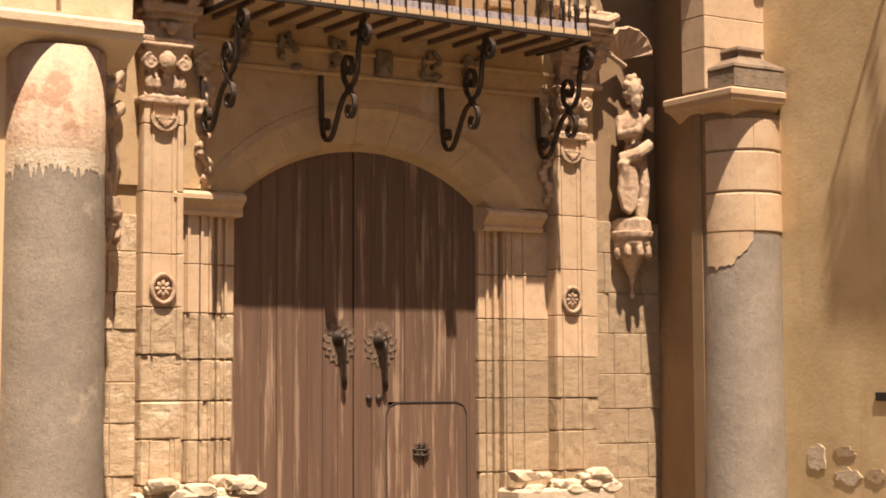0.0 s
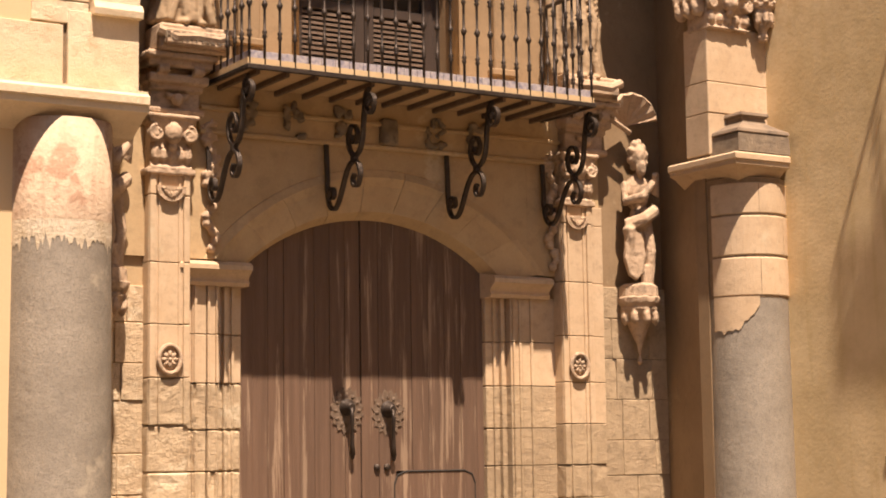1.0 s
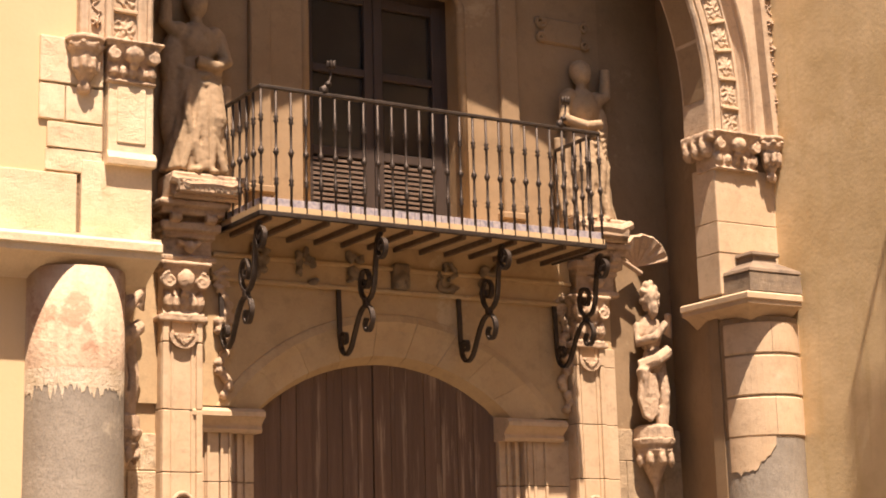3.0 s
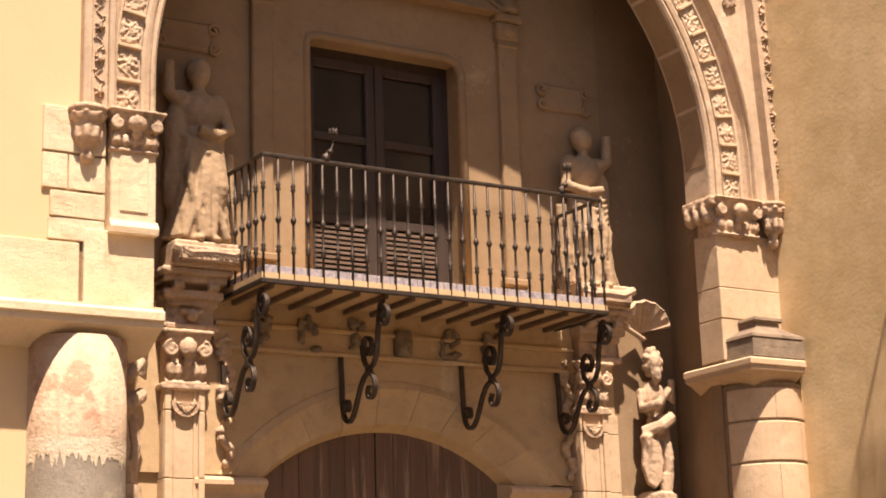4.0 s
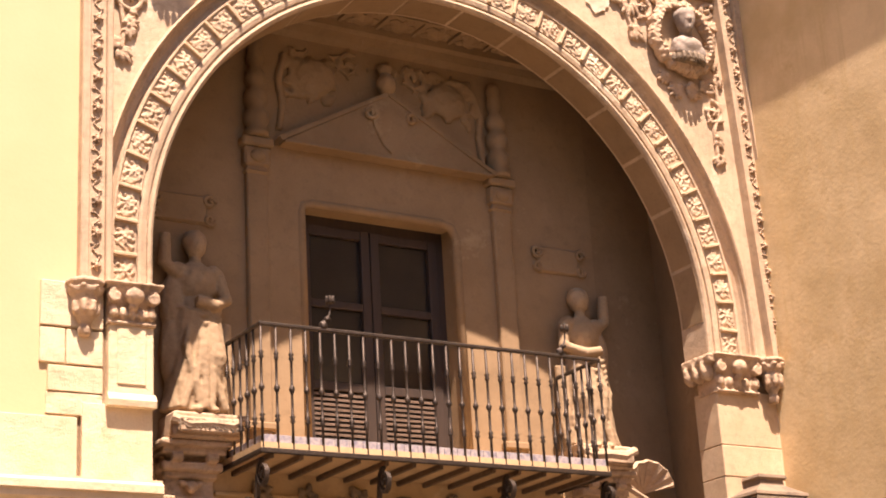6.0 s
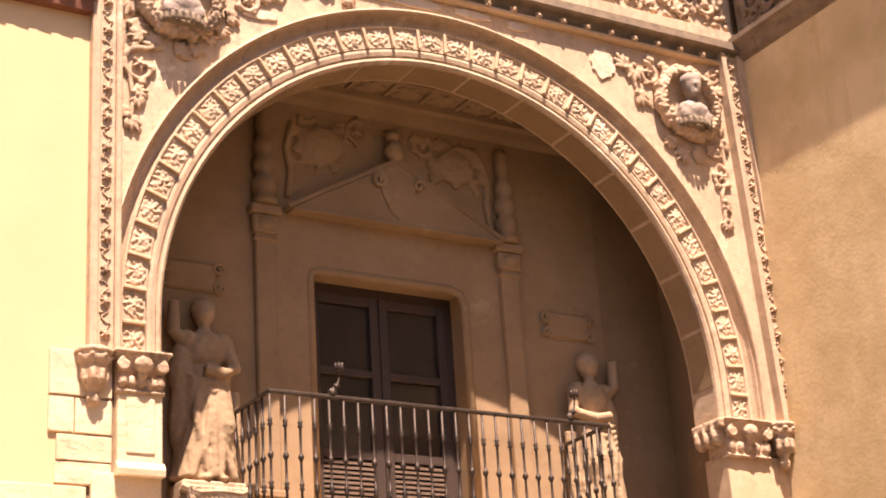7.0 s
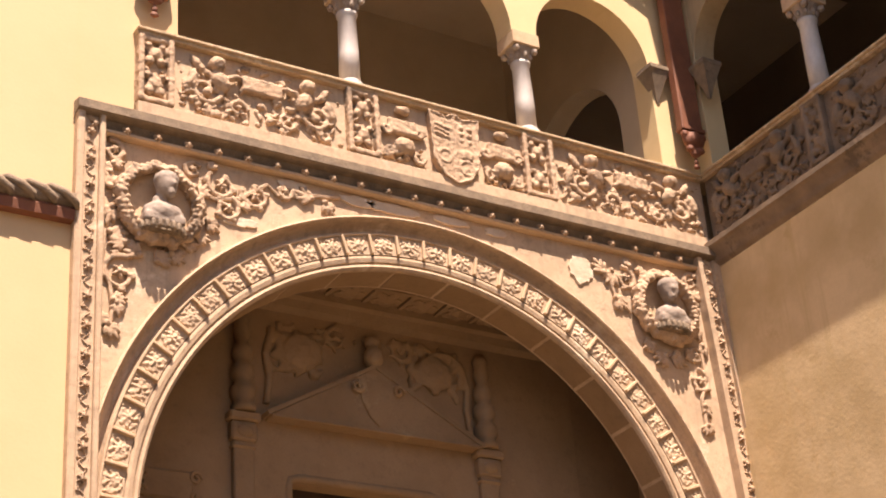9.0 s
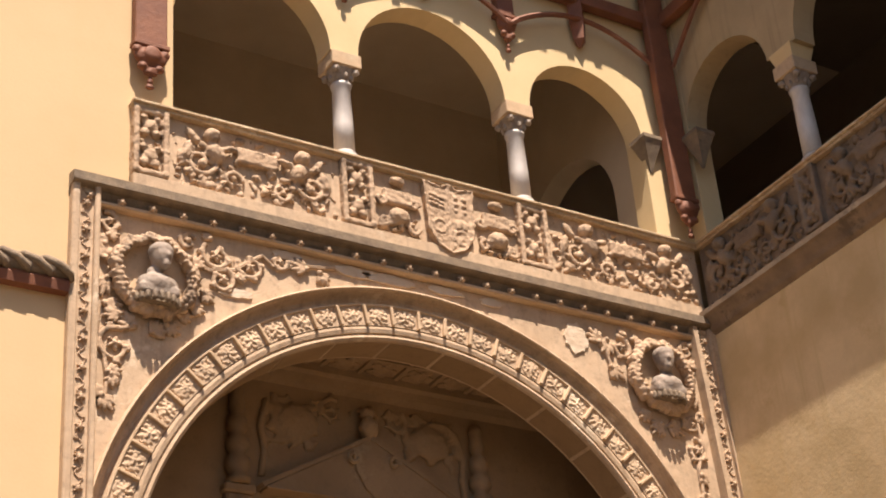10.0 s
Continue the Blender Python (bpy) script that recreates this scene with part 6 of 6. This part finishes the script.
# ---- statues ----
def standing_statue(name, x, y, z, h, lean, label, arm):
    """A draped standing figure as one fused stone mesh."""
    bm = bmesh.new()
    k = h / 1.75
    P = lambda dx, dy, dz: (x + dx * k, y + dy * k, z + dz * k)
    B = lambda p, r: ball(bm, p, tuple(q * k for q in r), 2)
    B(P(0, 0, 1.62), (0.105, 0.115, 0.14))
    B(P(0, 0.02, 1.66), (0.12, 0.12, 0.12))
    B(P(0.0, 0, 1.46), (0.06, 0.06, 0.1))
    B(P(0.0, 0, 1.25), (0.2, 0.14, 0.22))
    B(P(-0.17, 0, 1.35), (0.09, 0.09, 0.1))
    B(P(0.17, 0, 1.35), (0.09, 0.09, 0.1))
    B(P(0.02 * lean, 0, 0.98), (0.19, 0.15, 0.2))
    B(P(-0.1 * lean, 0.04, 0.62), (0.24, 0.15, 0.5))
    B(P(-0.2 * lean, 0.04, 1.05), (0.13, 0.12, 0.32))
    tube(bm, [P(-0.04, 0, 0.95), P(-0.08, 0.0, 0.5), P(-0.12, 0.02, 0.04)], [0.18 * k, 0.17 * k, 0.21 * k], 14)
    tube(bm, [P(0.08 * lean, -0.04, 0.95), P(0.12 * lean, -0.12, 0.52), P(0.08 * lean, -0.06, 0.05)], [0.13 * k, 0.12 * k, 0.08 * k], 12)
    for i in range(11):
        a = math.pi * (0.02 + 0.96 * i / 10)
        dx, dy = 0.2 * math.cos(a), -0.17 * math.sin(a)
        sway = 0.05 * math.sin(i * 2.3 + lean)
        tube(bm, [P(dx * 0.8, dy * 0.85, 1.0 - 0.06 * (i % 3)), P(dx * 1.0 + sway, dy * 1.15, 0.62), P(dx * 1.15 - sway * 0.5, dy * 1.2, 0.3 + 0.05 * (i % 2)), P(dx * 1.35 + sway, dy * 1.3 + 0.02, 0.04)], [0.025 * k, 0.042 * k, 0.04 * k, 0.05 * k], 6)
    for i in range(5):
        tube(bm, [P(-0.2 + 0.02 * i, -0.08, 1.0 - 0.06 * i), P(0, -0.19, 0.9 - 0.08 * i), P(0.2, -0.1, 0.98 - 0.06 * i)], 0.025 * k, 6)
    tube(bm, [P(0.2 * lean, 0, 1.36), P(0.27 * lean, -0.05, 1.1), P(0.1 * lean, -0.2, 1.0), P(-0.08 * lean, -0.2, 1.04)], [0.075 * k, 0.065 * k, 0.055 * k, 0.05 * k], 10)
    if arm:
        tube(bm, [P(-0.2 * lean, 0, 1.36), P(-0.3 * lean, 0.0, 1.42), P(-0.3 * lean, -0.02, 1.7)], [0.075 * k, 0.065 * k, 0.05 * k], 10)
    else:
        tube(bm, [P(-0.2 * lean, 0, 1.36), P(-0.28 * lean, -0.03, 1.1), P(-0.24 * lean, -0.1, 0.9)], [0.075 * k, 0.065 * k, 0.05 * k], 10)
    for s in (-1, 1):
        ball(bm, P(0.08 * s, -0.16, 0.03), tuple(q * k for q in (0.055, 0.12, 0.045)), 2)
    tube(bm, [P(0.3 * lean, 0.02, 0.0), P(0.29 * lean, 0.02, 0.9)], 0.06 * k, 10)
    ob = solid(name, bm, STONE_STATUE, label, "statue", group="portal statues")
    fuse(ob, 0.014, 1, 0.012)
    return ob
standing_statue("statue", 6.11, 14.22, 5.4, 1.8, 1, "draped limestone statue leaning on a column stump", True)
standing_statue("statue", 10.5, 14.22, 5.36, 1.78, -1, "draped limestone statue in the shaded corner", True)
for xb in (6.12, 10.5):
    bm = bmesh.new()
    box(bm, xb - 0.34, xb + 0.34, 13.96, 14.34, 5.16, 5.4, 0.02)
    tube(bm, [(xb - 0.36, 13.96, 5.33), (xb - 0.2, 13.93, 5.27), (xb, 13.93, 5.29), (xb + 0.2, 13.93, 5.28), (xb + 0.36, 13.95, 5.35)], 0.05, 8)
    box(bm, xb - 0.31, xb + 0.31, 13.9, 13.98, 5.2, 5.34, 0.015)
    solid("ribbon_pedestal", bm, STONE_CARVED, "stone statue pedestal wrapped by a curling inscribed ribbon", "pedestal", group="statue pedestals")

def console_figure(name, x, y, z, turn, label):
    """A crouching shield bearer on a console, one fused mesh."""
    bm = bmesh.new()
    m = Matrix.Translation((x, y, z)) @ Matrix.Rotation(turn, 4, "Z") @ Matrix.Diagonal((0.84, 0.93, 1.08, 1))
    def B(p, r):
        ball(bm, p, r, 2)
    def T(pts, r):
        tube(bm, pts, r, 8)
    B((0, -0.14, 1.36), (0.1, 0.11, 0.13))
    for k in range(9):
        a = 2 * math.pi * k / 9
        B((0.1 * math.cos(a), -0.12 + 0.02 * math.sin(a * 2), 1.38 + 0.12 * math.sin(a)), (0.045, 0.06, 0.045))
    B((0, -0.2, 1.25), (0.07, 0.06, 0.1))
    B((0, -0.08, 1.02), (0.16, 0.12, 0.2))
    B((0.03, -0.08, 0.76), (0.14, 0.12, 0.16))
    T([(-0.16, -0.08, 1.1), (-0.2, -0.16, 0.92), (-0.02, -0.28, 0.96), (0.14, -0.25, 1.1)], [0.06, 0.055, 0.05, 0.045])
    T([(0.16, -0.08, 1.1), (0.24, -0.12, 1.0), (0.2, -0.2, 1.2)], [0.06, 0.05, 0.045])
    T([(-0.05, -0.1, 0.72), (-0.2, -0.22, 0.62), (-0.14, -0.2, 0.42)], [0.085, 0.075, 0.05])
    T([(0.1, -0.08, 0.72), (0.14, -0.12, 0.42), (0.1, -0.12, 0.03)], [0.09, 0.075, 0.055])
    T([(-0.2, -0.15, 0.68), (0.0, -0.26, 0.74), (0.2, -0.15, 0.84)], 0.07)
    plate(bm, [(-0.23, 0.6), (-0.02, 0.62), (0.02, 0.4), (-0.02, 0.22), (-0.1, 0.15), (-0.2, 0.2), (-0.26, 0.36)], -0.24, -0.17)
    T([(0.02, -0.16, 0.3), (0.06, -0.16, 0.0)], 0.05)
    bm.transform(m)
    ob = solid(name, bm, STONE_CARVED, label, "statue", group="console figures")
    fuse(ob, 0.012, 1, 0.012)
    c = thing("statue_console", "carved stone wall console with hanging drop", "console", group="statue consoles")
    bm = bmesh.new()
    lathe(bm, [(0.02, -0.62), (0.03, -0.6), (0.012, -0.55), (0.05, -0.42), (0.12, -0.3), (0.17, -0.2), (0.2, -0.17), (0.24, -0.12), (0.22, -0.1), (0.26, -0.06), (0.27, 0.0)], (0, -0.04, 0), 16)
    ball(bm, (0, -0.05, -0.62), 0.04, 1)
    for k in range(5):
        a = -math.pi * (0.06 + 0.88 * k / 4)
        ball(bm, (0.21 * math.cos(a), -0.04 + 0.21 * math.sin(a), -0.2), (0.055, 0.055, 0.085), 1)
    bm.transform(m)
    fuse(part("console_body", bm, STONE_CARVED, c), 0.013, 1, 0.02)
    bm = bmesh.new()
    lathe(bm, [(0.25, 0), (0.24, 0.1), (0.18, 0.13)], (0, -0.04, 0), 14)
    bm.transform(m)
    part("console_top", bm, STONE_CARVED, c)
    return ob
console_figure("console_statue", 11.25, 14.27, 3.17, radians(-14), "wild bearded stone figure holding a shield on a console")
console_figure("console_statue", 5.36, 14.26, 3.1, radians(12), "stone shield bearer on a carved wall console")
# shell hood over the figure
bm = bmesh.new()
m = Matrix.Translation((11.17, 14.37, 5.02)) @ Matrix.Rotation(radians(-10), 4, "Z")
n = 14
ring = []
for i in range(n + 1):
    a = math.pi * i / n
    r = 0.29 * (1 + (0.04 if i % 2 else -0.02))
    ring.append((r * math.cos(a), r * math.sin(a)))
vs = [bm.verts.new((px, -0.28 + 0.02 * (i % 2), pz)) for i, (px, pz) in enumerate(ring)]
hub = bm.verts.new((0, -0.06, -0.02))
for a, b in zip(vs, vs[1:]):
    bm.faces.new((a, b, hub))
tube(bm, [(-0.29, -0.26, 0.02), (0.0, -0.2, -0.12)], 0.03, 8)
bm.transform(m)
ob = solid("shell_hood", bm, STONE_CARVED, "fluted stone shell hood over the console figure", "shell")
ob.modifiers.new("thick", "SOLIDIFY").thickness = 0.05

# broken plinth stones at the foot of the portal
r2 = random.Random(5)
def rubble(x0, x1, z, n):
    for i in range(n):
        bm = bmesh.new()
        s = r2.uniform(0.07, 0.15)
        c = (r2.uniform(x0, x1), YW - 0.2 + r2.uniform(-0.06, 0.08), z + r2.uniform(-0.1, 0.05))
        bmesh.ops.create_icosphere(bm, subdivisions=2, radius=1.0)
        for v in bm.verts:
            q = v.co.copy()
            d = 1 + 0.35 * noise.noise(q * 1.7 + Vector((i * 3.1, x0, 0)))
            q = Vector([max(-0.72, min(0.72, c_)) for c_ in q])
            v.co = Vector((c[0] + q.x * s * 1.4 * d, c[1] + q.y * s * d, c[2] + q.z * s * 0.6 * d))
        solid("broken_stone", bm, STONE_PALE, "broken pale plinth stone on the ledge", "stone", group="broken plinth stones")
bm = bmesh.new()
box(bm, 5.75, 6.86, YW - 0.32, YW + 0.1, GROUND, 0.62, 0.03)
box(bm, 9.66, 10.84, YW - 0.32, YW + 0.1, GROUND, 0.56, 0.03)
solid("plinth", bm, STONE_PALE, "broken pale stone plinth of the door surround", "plinth", "structure")
rubble(5.8, 6.85, 0.7, 16)
rubble(9.66, 10.8, 0.64, 16)

# wing details
bm = bmesh.new()
box(bm, XR - 0.04, XR + 0.1, 10.84, 11.64, 1.42, 1.5)
solid("wall_vent", bm, BLACK, "small dark slot in the plaster wall", "vent")

# inscription on the ribbon under the draped statue
fc = bpy.data.curves.new("inscription", "FONT")
fc.body, fc.size, fc.extrude, fc.align_x, fc.align_y = "FORTALE\u00c7A", 0.115, 0.006, "CENTER", "CENTER"
fc.materials.append(STONE_DARK)
ob = new("inscription", fc)
ob.parent = bpy.data.objects["ribbon_pedestal"]
ob.matrix_basis = pose(6.12, 13.897, 5.27, 90, 0, 0)

# carved leaf strips beside the pilasters, and worn plaques above the statues
l_rnd = random.Random(91)
for x in (6.42, 10.2):
    bm = bmesh.new()
    for i in range(15):
        z = 3.45 + i * 0.075
        ball(bm, (x + 0.05 * math.sin(i * 1.3), YW - 0.04, z), (0.06 * l_rnd.uniform(0.7, 1.2), 0.06, 0.05), 1, Matrix.Rotation(l_rnd.uniform(-1, 1), 4, "Y"))
    scroll_leaf(bm, x, 4.5, 0.1, YW - 0.04, 1, 1.0, 0.03, l_rnd)
    scroll_leaf(bm, x + 0.02, 4.15, 0.08, YW - 0.04, -1, 2.0, 0.025, l_rnd)
    ls = solid("leaf_strip", bm, STONE_CARVED, "hanging carved leaf strip beside the pilaster capital", "carving", group="leaf strips", smooth=True)
    fuse(ls, 0.013, 1, 0.02)
for x in (6.02, 10.35):
    bm = bmesh.new()
    box(bm, x - 0.26, x + 0.26, YW - 0.035, YW + 0.02, 7.33, 7.62, 0.02)
    for s in (-1, 1):
        tube(bm, spiral(x + s * 0.28, 7.56, 0.07, 1.3, YW - 0.03, 0, s, 16), 0.022, 6)
        tube(bm, spiral(x + s * 0.28, 7.38, 0.06, 1.3, YW - 0.03, 0, -s, 16), 0.022, 6)
    solid("wall_plaque", bm, STONE_SHADE, "worn stone scroll plaque on the shaded wall", "plaque", group="wall plaques")
# flaked plaster at the foot of the wing wall
f_rnd = random.Random(17)
for y, z, w, h, mat in ((12.42, 0.86, 0.13, 0.13, STONE_PALE), (12.02, 0.70, 0.16, 0.08, STONE_PALE), (12.05, 0.93, 0.14, 0.05, STONE_LOWER), (11.65, 0.72, 0.13, 0.07, STONE_LOWER)):
    bm = bmesh.new()
    vs = []
    for k in range(16):
        a = 2 * math.pi * k / 16
        q = f_rnd.uniform(0.7, 1.2)
        vs.append(bm.verts.new((XR - 0.036, y + w * q * math.cos(a), z + h * q * math.sin(a))))
    r = bmesh.ops.extrude_face_region(bm, geom=[bm.faces.new(vs)])
    for v in r["geom"]:
        if isinstance(v, bmesh.types.BMVert):
            v.co.x += 0.03
    solid("plaster_scar", bm, mat, "flaked plaster scar on the wing wall", "scar", group="plaster scars")

# window balcony farther along the wing, whose railing throws its shade on the plaster
wb = thing("wing_balcony", "small stone wing balcony with iron railing", "balcony")
WY0, WY1, WZ, WP = 8.1, 9.86, 7.95, 0.71
bm = bmesh.new()
box(bm, XR - WP + 0.1, XR + 0.2, WY0, WY1, WZ - 0.14, WZ, 0.015)
part("slab", bm, STONE, wb)
for y in (WY0 + 0.1, WY1 - 0.1):
    bm = bmesh.new()
    plate(bm, [(XR + 0.15, WZ - 0.14), (XR - WP + 0.25, WZ - 0.14), (XR - 0.1, WZ - 0.45), (XR + 0.15, WZ - 0.75)], y - 0.06, y + 0.06)
    part("corbel", bm, STONE, wb)
bm = bmesh.new()
box(bm, XR - WP + 0.1, XR - WP + 0.14, WY0, WY1, WZ + 1.0, WZ + 1.04, 0.006)
for y in (WY0, WY1 - 0.04):
    box(bm, XR - WP + 0.14, XR + 0.1, y, y + 0.04, WZ + 1.0, WZ + 1.04, 0.006)
part("handrail", bm, IRON, wb)
for i in range(13):
    ob = new("baluster", bal_mesh)
    ob.parent = wb
    ob.matrix_basis = pose(XR - WP + 0.12, WY0 + 0.02 + i * (WY1 - WY0 - 0.04) / 12, WZ - 0.13)
for y in (WY0 + 0.02, WY1 - 0.02):
    for k in range(3):
        ob = new("baluster", bal_mesh)
        ob.parent = wb
        ob.matrix_basis = pose(XR - WP + 0.27 + 0.15 * k, y, WZ - 0.13)
